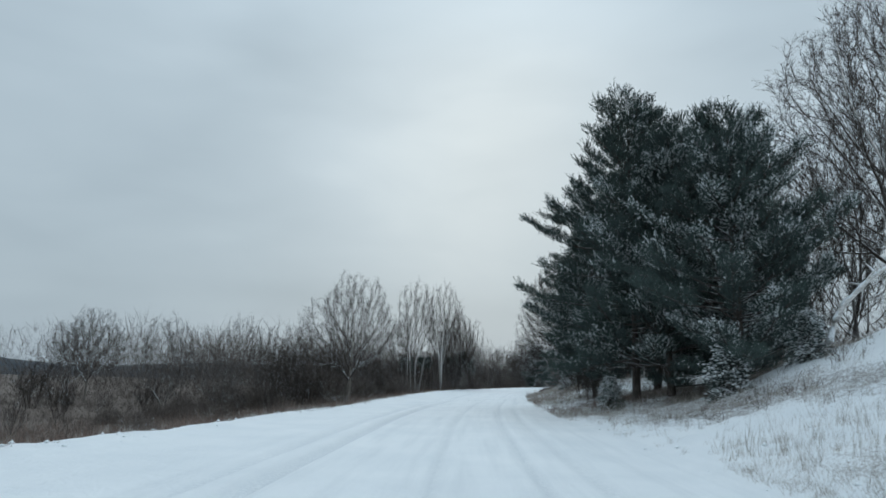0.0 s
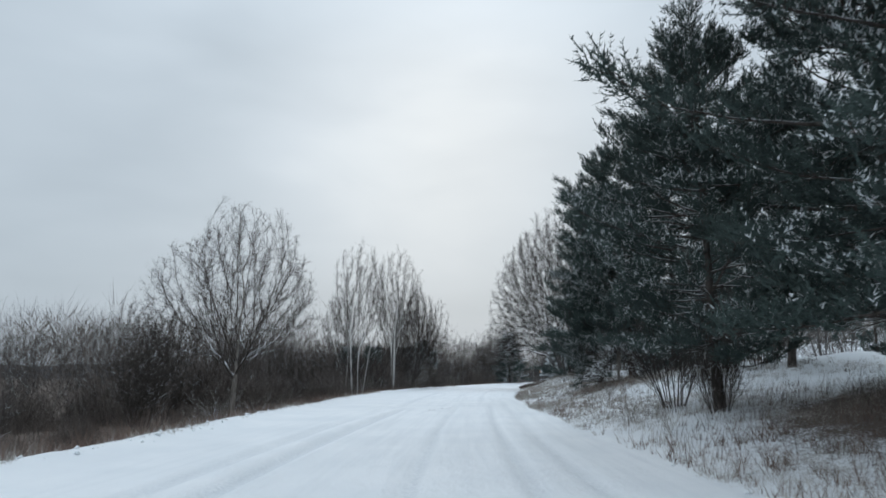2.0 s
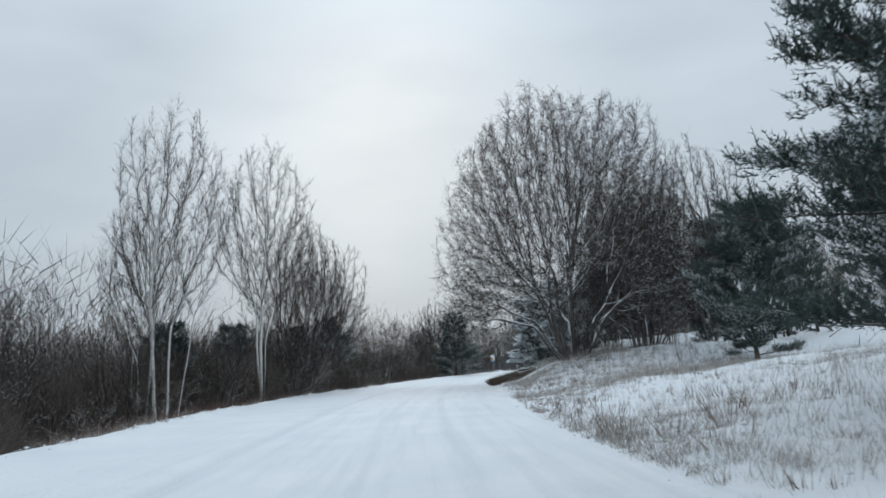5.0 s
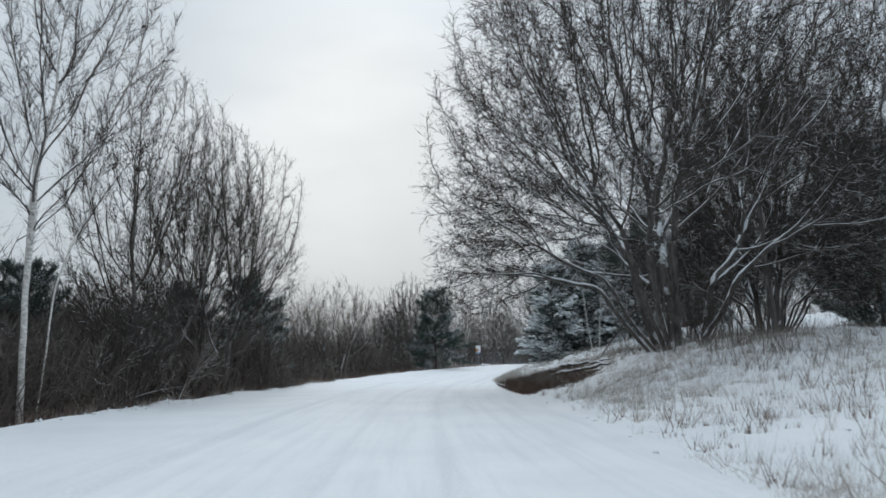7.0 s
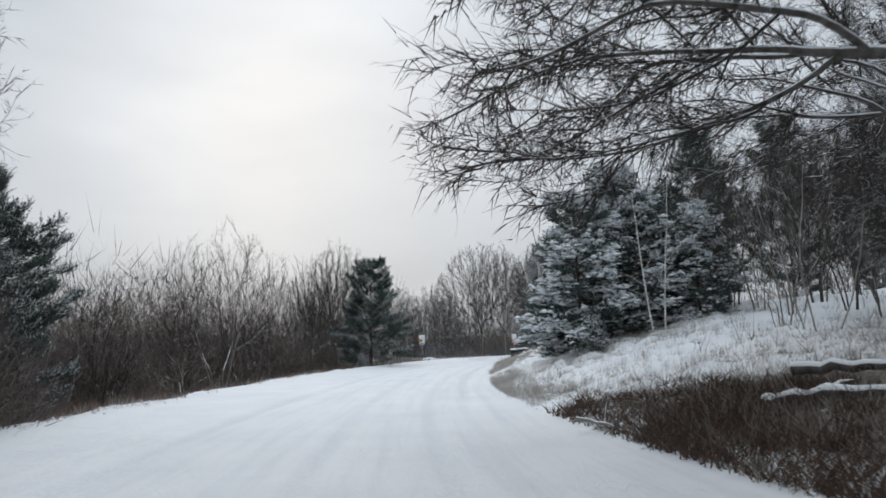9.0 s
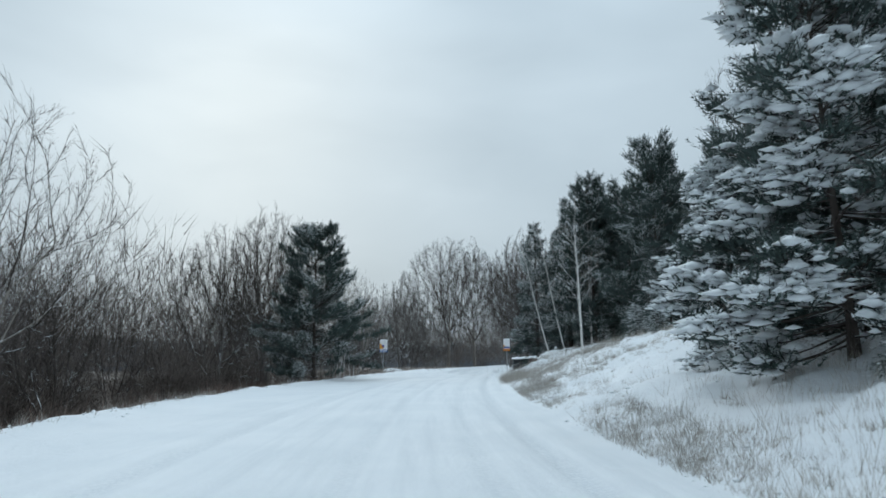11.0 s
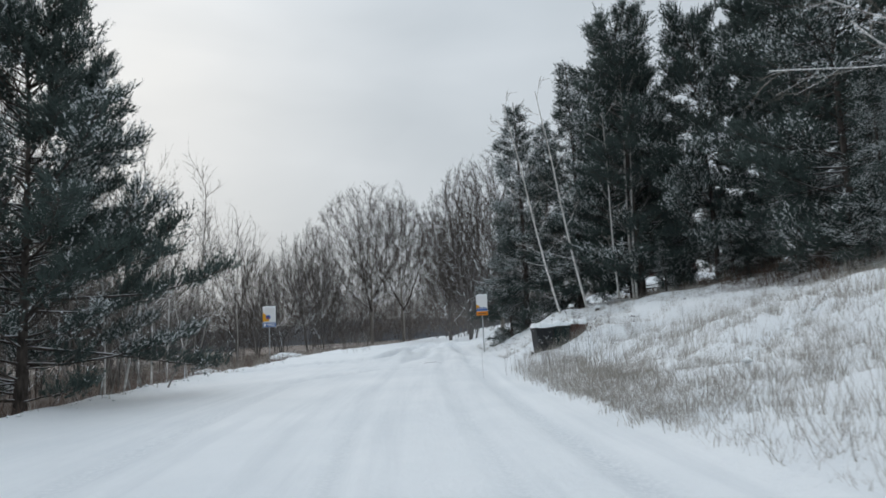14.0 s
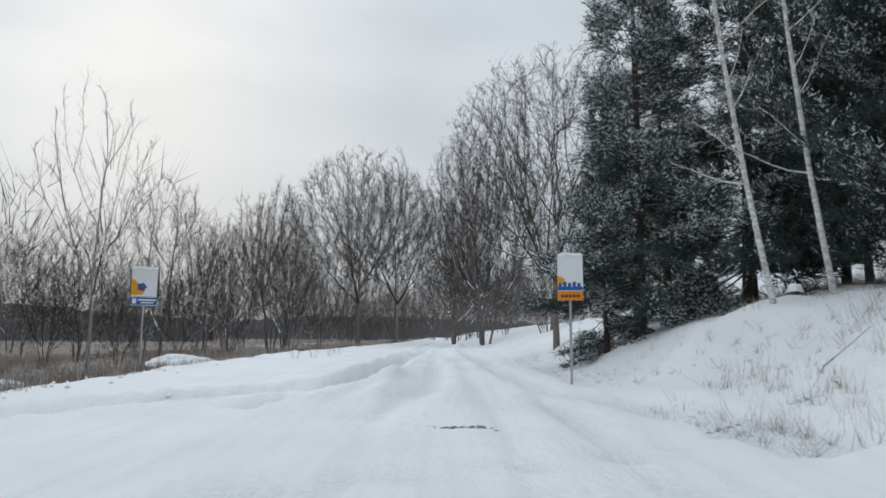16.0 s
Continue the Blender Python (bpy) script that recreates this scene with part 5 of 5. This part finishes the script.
def box(name, dims, mat, parent, bevel=0.0, label=""):
    bm = bmesh.new()
    box_bm(bm, *dims, bevel)
    return part_bm(name, bm, mat, parent, label)


def disc(name, outline, y, mat, parent, thick=0.006):
    """A flat shape facing -y, given by its outline in x and z."""
    bm = bmesh.new()
    vs = [bm.verts.new((x, y, z)) for x, z in outline]
    f = bm.faces.new(vs)
    f.normal_update()
    ex = bmesh.ops.extrude_face_region(bm, geom=[f])
    bmesh.ops.translate(bm, verts=[v for v in ex["geom"] if isinstance(v, bmesh.types.BMVert)], vec=(0, thick, 0))
    bmesh.ops.recalc_face_normals(bm, faces=bm.faces)
    return part_bm(name, bm, mat, parent)


def pole(name, x, y, z0, z1, r, mat, parent):
    bm = bmesh.new()
    bmesh.ops.create_cone(bm, cap_ends=True, segments=12, radius1=r, radius2=r * 0.96, depth=z1 - z0, matrix=Matrix.Translation((x, y, (z0 + z1) / 2)))
    return part_bm(name, bm, mat, parent)


def snow_cap(name, w_, d_, h, parent, seed=0, z=0.0, x=0.0, y=0.0):
    """A rounded pillow of snow with an uneven rim."""
    bm = bmesh.new()
    bmesh.ops.create_grid(bm, x_segments=12, y_segments=8, size=0.5)
    r = np.random.RandomState(seed)
    for v in bm.verts:
        u, q = v.co.x * 2, v.co.y * 2
        edge = (1 - abs(u) ** 8) * (1 - abs(q) ** 8)
        rim = max(abs(u), abs(q)) > 0.99
        v.co = (v.co.x * w_ + x, v.co.y * d_ + y, z + h * edge ** 0.5 * (1 + 0.25 * math.sin(u * 5 + seed)) + (r.uniform(-0.05, 0.0) if rim else r.uniform(-0.008, 0.008)))
    bm.faces.ensure_lookup_table()
    for f in bm.faces:
        f.smooth = True
    return part_bm(name, bm, SNOW, parent, "rounded pillow of fresh snow")


def road_sign(x, y, turn, base, tall, wide, kind, label):
    root = tagged(new("road_sign"), label, "sign", "signs at the junction")
    root.matrix_basis = pose(x, y, base, 0, 0, turn)
    pole("post", 0, 0.035, -0.4, tall[0] + 0.2, 0.035, STEEL, root)
    w2, z0, z1 = wide / 2, tall[0], tall[1]
    panel = box("panel", (-w2, w2, -0.012, 0.012, z0, z1), WHITE, root, 0.004, "white tourist information panel")
    h = z1 - z0
    if kind == "left":
        box("plate", (-w2, w2, -0.024, -0.012, z0, z0 + 0.25 * h), BLUE, panel, 0.003, "blue destination plate with white border")
        for za, zb in ((0.01, 0.025), (0.225, 0.24)):
            box("border", (-w2 + 0.01, w2 - 0.01, -0.029, -0.024, z0 + za * h, z0 + zb * h), WHITE, panel)
        box("lettering", (-w2 * 0.42, w2 * 0.92, -0.029, -0.024, z0 + 0.135 * h, z0 + 0.175 * h), WHITE, panel)
        box("lettering", (-w2 * 0.22, w2 * 0.78, -0.029, -0.024, z0 + 0.07 * h, z0 + 0.10 * h), WHITE, panel)
        box("symbol", (-w2 * 0.86, -w2 * 0.55, -0.029, -0.024, z0 + 0.06 * h, z0 + 0.19 * h), WHITE, panel)
        disc("sun_mark", [(-w2, z0 + 0.27 * h), (-0.1 * w2, z0 + 0.30 * h), (0.1 * w2, z0 + 0.42 * h), (-0.35 * w2, z0 + 0.52 * h), (-0.62 * w2, z0 + 0.66 * h), (-w2, z0 + 0.72 * h)], -0.019, YELLOW, panel)
        ang = np.linspace(0, 2 * math.pi, 14, endpoint=False)
        disc("emblem", [(-0.18 * w2 + 0.36 * w2 * math.cos(a) * (1 + 0.18 * math.cos(5 * a)), z0 + (0.50 + 0.11 * math.sin(a) * (1 + 0.18 * math.cos(5 * a))) * h) for a in ang[::-1]], -0.025, BLUE, panel)
        disc("emblem_core", [(-0.22 * w2 + 0.15 * w2 * math.cos(a), z0 + (0.47 + 0.05 * math.sin(a)) * h) for a in ang[::-1]], -0.031, RED, panel)
        box("edge_post", (w2 * 1.02, w2 * 1.12, -0.02, 0.03, z0 + 0.28 * h, z1 + 0.02), DARK, panel)
        box("edge_post", (-w2 * 1.06, -w2 * 1.0, -0.02, 0.03, z0 + 0.28 * h, z1 - 0.04), DARK, panel)
    else:
        box("plate", (-w2, w2, -0.024, -0.012, z0, z0 + 0.2 * h), ORANGE, panel, 0.003, "orange destination plate")
        for k in range(5):
            xa = -w2 * 0.7 + k * w2 * 0.3
            box("lettering", (xa, xa + w2 * 0.22, -0.029, -0.024, z0 + 0.07 * h, z0 + 0.12 * h), DARK, panel)
        box("band", (-w2 + 0.01, w2 - 0.01, -0.019, -0.012, z0 + 0.22 * h, z0 + 0.30 * h), BLUE, panel)
        for k in range(5):
            xa = -w2 * 0.88 + k * w2 * 0.36
            box("lettering", (xa, xa + w2 * 0.25, -0.024, -0.012, z0 + 0.28 * h, z0 + (0.38 + 0.03 * (k % 2)) * h), BLUE, panel)
        disc("sun_mark", [(-w2, z0 + 0.31 * h), (-0.35 * w2, z0 + 0.36 * h), (-0.45 * w2, z0 + 0.48 * h), (-w2, z0 + 0.55 * h)], -0.019, YELLOW, panel)
        box("edge_post", (-w2 * 1.05, -w2 * 0.99, -0.02, 0.03, z0 + 0.02 * h, z1 + 0.01), DARK, panel)
    snow_cap("snow", wide * 1.02, 0.06, 0.05, root, 3, z1)
    return root


def wheelie_bin(x, y, turn, mat, label, seed, foot=0.80):
    """A two-wheeled bin with tapered body, rim, hinged lid, grip and wheels; the lid carries snow."""
    root = tagged(new("wheelie_bin"), label, "bin", "bins on the bank")
    root.matrix_basis = pose(x, y, foot, 0, 0, turn) @ Matrix.Diagonal((1.03, 0.85, 1, 1))
    bm = bmesh.new()
    vs = box_bm(bm, -0.29, 0.29, -0.36, 0.36, 0.06, 0.98)
    for v in vs:
        f = 1.0 if v.co.z > 0.5 else 0.80
        v.co.x *= f
        v.co.y *= f
    bmesh.ops.bevel(bm, geom=list(bm.edges), offset=0.03, segments=2, profile=0.5, affect="EDGES")
    body = part_bm("body", bm, mat, root)
    box("rim", (-0.31, 0.31, -0.38, 0.38, 0.93, 0.99), mat, body, 0.012)
    for k in range(3):
        box("rib", (-0.2 + 0.17 * k, -0.17 + 0.17 * k, -0.372, -0.33, 0.3, 0.9), mat, body, 0.006)
    bm = bmesh.new()
    vs = box_bm(bm, -0.31, 0.31, -0.40, 0.36, 0.995, 1.06)
    for v in vs:
        if v.co.z > 1.03:
            v.co.x *= 0.9
            v.co.y *= 0.88
    bmesh.ops.bevel(bm, geom=list(bm.edges), offset=0.012, segments=2, profile=0.5, affect="EDGES")
    part_bm("lid", bm, mat, root)
    bm = bmesh.new()
    bmesh.ops.create_cone(bm, cap_ends=True, segments=10, radius1=0.018, radius2=0.018, depth=0.52, matrix=Matrix.Translation((0, 0.42, 1.0)) @ Matrix.Rotation(math.pi / 2, 4, "Y"))
    for xa in (-0.25, 0.25):
        box_bm(bm, xa - 0.02, xa + 0.02, 0.34, 0.43, 0.97, 1.02)
    part_bm("handle", bm, mat, root)
    for xa in (-0.3, 0.3):
        bm = bmesh.new()
        bmesh.ops.create_cone(bm, cap_ends=True, segments=20, radius1=0.1, radius2=0.1, depth=0.05, matrix=Matrix.Translation((xa, 0.30, 0.10)) @ Matrix.Rotation(math.pi / 2, 4, "Y"))
        part_bm("wheel", bm, RUBBER, root, "black rubber wheel")
    snow_cap("snow", 0.66, 0.82, 0.13, root, seed, 1.055)
    # snow clinging to the front face
    r = np.random.RandomState(seed + 9)
    n = 16
    c = np.column_stack([r.uniform(-0.24, 0.24, n), np.full(n, -0.335), r.uniform(0.45, 0.85, n)])
    tagged(part("snow", lumps("snow", c, r.uniform(0.5, 1.3, (n, 1)) * np.array([[0.035, 0.012, 0.018]]), SNOW, r, np.zeros(n)), root, "specks of snow stuck to the front"), kind="stuff")
    return root


def limb_log(name, label, rows, radius, mat, twigs=3, seed=0):
    """A fallen limb lying along the given places, with broken side shoots."""
    r = np.random.RandomState(seed)
    p = np.array(rows, float)
    t = np.linspace(0, 1, len(p))
    u = np.linspace(0, 1, 14)
    q = np.column_stack([np.interp(u, t, p[:, k]) for k in range(3)]) + r.normal(0, radius * 0.22, (14, 3))
    lines = [(q, radius * (1 - 0.65 * u))]
    for k in range(twigs):
        i = r.randint(3, 13)
        d = unit(r.normal(0, 1, 3) + [0, 0, 0.6])
        ln = r.uniform(0.5, 1.4) * min(1.0, radius * 9)
        lines.append((np.array([q[i], q[i] + d * ln * 0.5 + [0, 0, 0.05], q[i] + d * ln]), np.array([radius * 0.4, radius * 0.28, 0.01])))
    return tagged(new(name, tubes(name, lines, 8, mat)), label, "log")


def on_ground(x, y, up):
    return (x, y, float(ground_z(x, y)[0]) + up)


road_sign(38.9, 214.2, -4.5, 0.4, (2.6, 4.02), 0.9, "left", "white information sign with yellow and blue emblem on a steel post")
road_sign(47.73, 200.1, -40.0, 0.95, (1.93, 3.1), 0.65, "right", "white sign with blue lettering and an orange plate")
for k, (mat, text) in enumerate(((BIN_GREY, "dark grey wheelie bin capped with snow"), (BIN_GREEN, "dark green wheelie bin capped with snow"), (BIN_BROWN, "brown wheelie bin capped with snow"))):
    wheelie_bin(41.60 + 0.62 * k, 186.38 - 0.178 * k, -16.0, mat, text, k + 1, 0.94 + 0.035 * k)

limb_log("fallen_log", "snow-dusted fallen trunk lying across the bank", [on_ground(20.8, 127.9, 0.08), on_ground(20.95, 126.6, 0.12), on_ground(21.2, 124.3, 0.12), on_ground(21.5, 122.4, 0.08)], 0.15, SNOWY_BARK, 1, 1)
limb_log("fallen_log", "snow-dusted fallen trunk lying across the bank", [on_ground(21.4, 127.8, 0.42), on_ground(21.7, 126.8, 0.28), on_ground(21.9, 125.6, 0.16), on_ground(22.0, 123.8, 0.1)], 0.12, SNOWY_BARK, 1, 2)
limb_log("fallen_branch", "broken branch lying at the road's edge", [on_ground(18.65, 130.7, 0.28), on_ground(18.85, 130.0, 0.2), on_ground(19.0, 129.3, 0.0)], 0.05, TWIG_PALE, 2, 3)
limb_log("leaning_trunk", "pale broken birch trunk leaning on the slope", [on_ground(16.6, 28.5, 0.0), (17.6, 28.65, 5.2), (18.7, 28.8, 6.2), (20.9, 29.1, 7.5)], 0.16, BIRCH, 5, 4)
limb_log("fallen_branch", "thin forked branch lying on the snow", [on_ground(46.4, 192.6, 0.01), on_ground(47.2, 193.4, 0.02), on_ground(48.4, 193.2, 0.03)], 0.012, TWIG, 2, 5)
limb_log("dead_limb", "dead splayed limb hanging from the great tree", [on_ground(25.2, 125.0, 2.6), on_ground(24.4, 126.4, 1.4), on_ground(23.6, 127.6, 0.05)], 0.05, BARK, 7, 6)


def bent_sapling(x, y, turn):
    """Young stems bowed to the ground by the snow, hung with twigs."""
    r = np.random.RandomState(91)
    root = tagged(new("bent_sapling"), "bowed leafless sapling arched over by heavy snow", "tree")
    root.matrix_basis = pose(x, y, float(ground_z(x, y)[0]) - 0.08, 0, 0, turn)
    feet, tips, caps = [], [], []
    for k in range(9):
        side = -1 if k % 3 else 1
        span, top = r.uniform(1.6, 2.7), r.uniform(2.2, 2.9)
        off = r.normal(0, 0.5)
        u = np.linspace(0, 1, 12)
        px = side * span * np.clip(u - 0.25, 0, 1) ** 1.15 * 1.2
        pz = top * np.sin(np.clip(u * 1.12, 0, 1) ** 0.75 * math.pi * 0.93)
        p = np.column_stack([px, off * u + 0.12 * np.sin(u * 5 + k), pz]) + r.normal(0, 0.03, (12, 3))
        p[0] = (0.05 * side, 0, 0)
        part("stem", tubes("stem", [(p, np.linspace(0.045 if k < 2 else 0.025, 0.008, 12))], 6, TWIG_PALE), root)
        f, t = sprout(r, p[3:-1], p[4:], 26, 75, 0.75, -0.55)
        feet.append(f)
        tips.append(t)
        f2, t2 = sprout(r, f, t, 3, 40, 0.3, -0.3)
        feet.append(f2)
        tips.append(t2)
        v = r.uniform(0.25, 1, 60) * 11
        i = np.minimum(v.astype(int), 10)
        caps.append(p[i] + (p[i + 1] - p[i]) * (v - i)[:, None] + r.normal(0, 0.12, (60, 3)) * [1, 1.4, 0.3] + [0, 0, 0.05])
        caps.append((f + (t - f) * 0.45)[::3] + [0, 0, 0.02])
    F, T = np.concatenate(feet), np.concatenate(tips)
    tagged(part("crown", blades("crown", F, T, np.full(len(F), 0.012), TWIG, r), root), kind="stuff")
    c = np.concatenate(caps)
    tagged(part("snow", lumps("snow", c, r.uniform(0.5, 1.4, (len(c), 1)) * np.array([[0.06, 0.05, 0.03]]), SNOW, r), root, "lumps of snow along the bowed stems"), kind="stuff")
    return root


bent_sapling(14.7, 68.8, 8.0)


def hut(x, y, turn):
    """A small boarded hut with a gabled roof under snow."""
    root = tagged(new("garden_hut"), "small dark red wooden hut with a snow-covered gable roof", "hut")
    root.matrix_basis = pose(x, y, float(ground_z(x, y)[0]) - 0.15, 0, 0, turn)
    w2, l2, eave, top = 1.3, 2.1, 1.5, 2.3
    n = 16
    for k in range(n):
        xa, xb = -w2 + 2 * w2 * k / n + 0.006, -w2 + 2 * w2 * (k + 1) / n - 0.006
        za, zb = (eave + (top - eave) * (1 - abs(v) / w2) for v in (xa, xb))
        for ya in (-l2, l2 - 0.03):
            bm = bmesh.new()
            vs = box_bm(bm, xa, xb, ya, ya + 0.03, 0, 1)
            for v in vs:
                if v.co.z > 0.5:
                    v.co.z = za if abs(v.co.x - xa) < 1e-4 else zb
            part_bm("board", bm, HUT_RED, root)
    for xa in (-w2, w2 - 0.04):
        box("wall", (xa, xa + 0.04, -l2 + 0.03, l2 - 0.03, 0, eave), HUT_RED, root)
    window = box("window", (-0.28, 0.28, -l2 - 0.03, -l2, 0.85, 1.35), WHITE, root, 0.004, "small white-framed window")
    box("pane", (-0.22, 0.22, -l2 - 0.036, -l2 - 0.03, 0.91, 1.29), DARK, window, 0, "dark window pane")
    for sd in (-1, 1):
        bm = bmesh.new()
        vs = box_bm(bm, 0, w2 + 0.22, -l2 - 0.2, l2 + 0.2, 0, 0.05)
        slope = (top - eave) / w2
        for v in vs:
            v.co = Vector((sd * v.co.x, v.co.y, top + 0.02 + v.co.z - slope * v.co.x))
        bmesh.ops.recalc_face_normals(bm, faces=bm.faces)
        roof = part_bm("roof", bm, PINE_BARK, root, "felted roof slope")
        bm = bmesh.new()
        bmesh.ops.create_grid(bm, x_segments=8, y_segments=12, size=0.5)
        for v in bm.verts:
            u, q = v.co.x + 0.5, v.co.y * 2
            v.co = Vector((sd * u * (w2 + 0.24), q * (l2 + 0.22), top + 0.075 - slope * u * (w2 + 0.24) + 0.16 * (1 - abs(q) ** 8) * min(1, (1 - u) * 6 + 0.1)))
        for f in bm.faces:
            f.smooth = True
        bmesh.ops.recalc_face_normals(bm, faces=bm.faces)
        part_bm("snow", bm, SNOW, roof, "thick layer of snow on the roof")
    return root


hut(82.4, 217.2, 3.0)


def stump(x, y):
    root = tagged(new("tree_stump"), "cut stump with a thick cap of snow", "stump")
    root.matrix_basis = pose(x, y, float(ground_z(x, y)[0]) - 0.05) @ Matrix.Scale(0.65, 4)
    bm = bmesh.new()
    g = bmesh.ops.create_cone(bm, cap_ends=True, segments=14, radius1=0.17, radius2=0.14, depth=0.26, matrix=Matrix.Translation((0, 0, 0.13)))
    r = np.random.RandomState(5)
    for v in g["verts"]:
        v.co.x *= r.uniform(0.9, 1.12)
        v.co.y *= r.uniform(0.9, 1.12)
    part_bm("wood", bm, PINE_BARK, root)
    snow_cap("snow", 0.38, 0.38, 0.22, root, 4, 0.22)
    return root


stump(51.2, 196.3)
stump(50.5, 193.4)


def mound(name, x, y, w_, d_, h, seed, label):
    """A heap of snow with a lumpy outline."""
    bm = bmesh.new()
    bmesh.ops.create_icosphere(bm, subdivisions=4, radius=1)
    r = np.random.RandomState(seed)
    off = Vector(r.uniform(0, 50, 3))
    for v in bm.verts:
        k = 1 + 0.35 * noise.noise(v.co * 1.6 + off) + 0.12 * noise.noise(v.co * 5 + off)
        v.co = Vector((v.co.x * w_ * k, v.co.y * d_ * k, v.co.z * h * k))
    for f in bm.faces:
        f.smooth = True
    me = bpy.data.meshes.new(name)
    bm.to_mesh(me)
    bm.free()
    me.materials.append(SNOW)
    ob = tagged(new(name, me), label, "snow")
    ob.matrix_basis = pose(x, y, float(ground_z(x, y)[0]) + 0.02)
    return ob


mound("snow_mound", 23.5, 212.0, 1.1, 0.8, 0.8, 1, "heap of snow beyond the verge")
mound("snow_mound", 34.6, 213.5, 1.0, 0.8, 0.35, 2, "low ploughed heap of snow by the junction")
mound("snow_mound", 40.6, 216.0, 1.4, 0.9, 0.4, 3, "low ploughed heap of snow by the junction")

# dirty slush where tyres have bared the road
SLUSH = plain("dirty_slush", (0.30, 0.31, 0.325), 0.6, 0, 0.5, 25.0)
r = np.random.RandomState(77)
cc, zz = [], []
for xa, ya, xb, yb, n in ((41.5, 195.9, 42.4, 195.3, 26), (43.6, 193.6, 46.1, 192.9, 40), (37.1, 202.0, 38.6, 202.3, 24), (2.6, 63.7, 3.1, 63.9, 12), (3.4, 65.6, 4.2, 66.4, 12), (28.45, 159.7, 28.7, 159.2, 14)):
    u = r.uniform(0, 1, n)
    x, y = xa + (xb - xa) * u + r.normal(0, 0.05, n), ya + (yb - ya) * u + r.normal(0, 0.05, n)
    s_, d_ = to_road(x, y)
    cc.append(np.column_stack([x, y, height(s_, d_, x, y) + ruts(s_, d_) + 0.008]))
    zz.append(r.uniform(0.4, 1.5, (n, 1)) * np.array([[0.06, 0.04, 0.012]]))
ob = new("slush", lumps("slush", np.concatenate(cc), np.concatenate(zz), SLUSH, r))
tagged(ob, "dark slush on the bared road surface", "slush", kind="stuff")

# dead weed stalks with flat heads by the bins
r = np.random.RandomState(78)
n = 90
x, y = 41.0 + r.normal(0, 0.9, n), 184.5 + r.normal(0, 1.3, n)
keep = (y < 185.6) | (x < 40.8)
x, y = x[keep], y[keep]
zg = ground_z(x, y)
lines = []
for a, b, c in zip(x, y, zg):
    h = r.uniform(0.5, 1.15)
    e = np.array([a + r.normal(0, 0.1), b + r.normal(0, 0.1), c + h])
    f = np.array([a, b, c - 0.05])
    lines.append((np.array([f, (e + f) / 2 + r.normal(0, 0.02, 3), e]), np.array([0.004, 0.003, 0.002])))
    for k in range(6):
        g = e + np.array([r.normal(0, 0.05), r.normal(0, 0.05), r.uniform(0.0, 0.06)])
        lines.append((np.array([e, (e + g) / 2, g]), np.array([0.002, 0.004, 0.006])))
tagged(new("dead_weeds", tubes("dead_weeds", lines, 4, TWIG)), "dead weed stalks with flat seed heads in the snow", "weeds", kind="stuff")
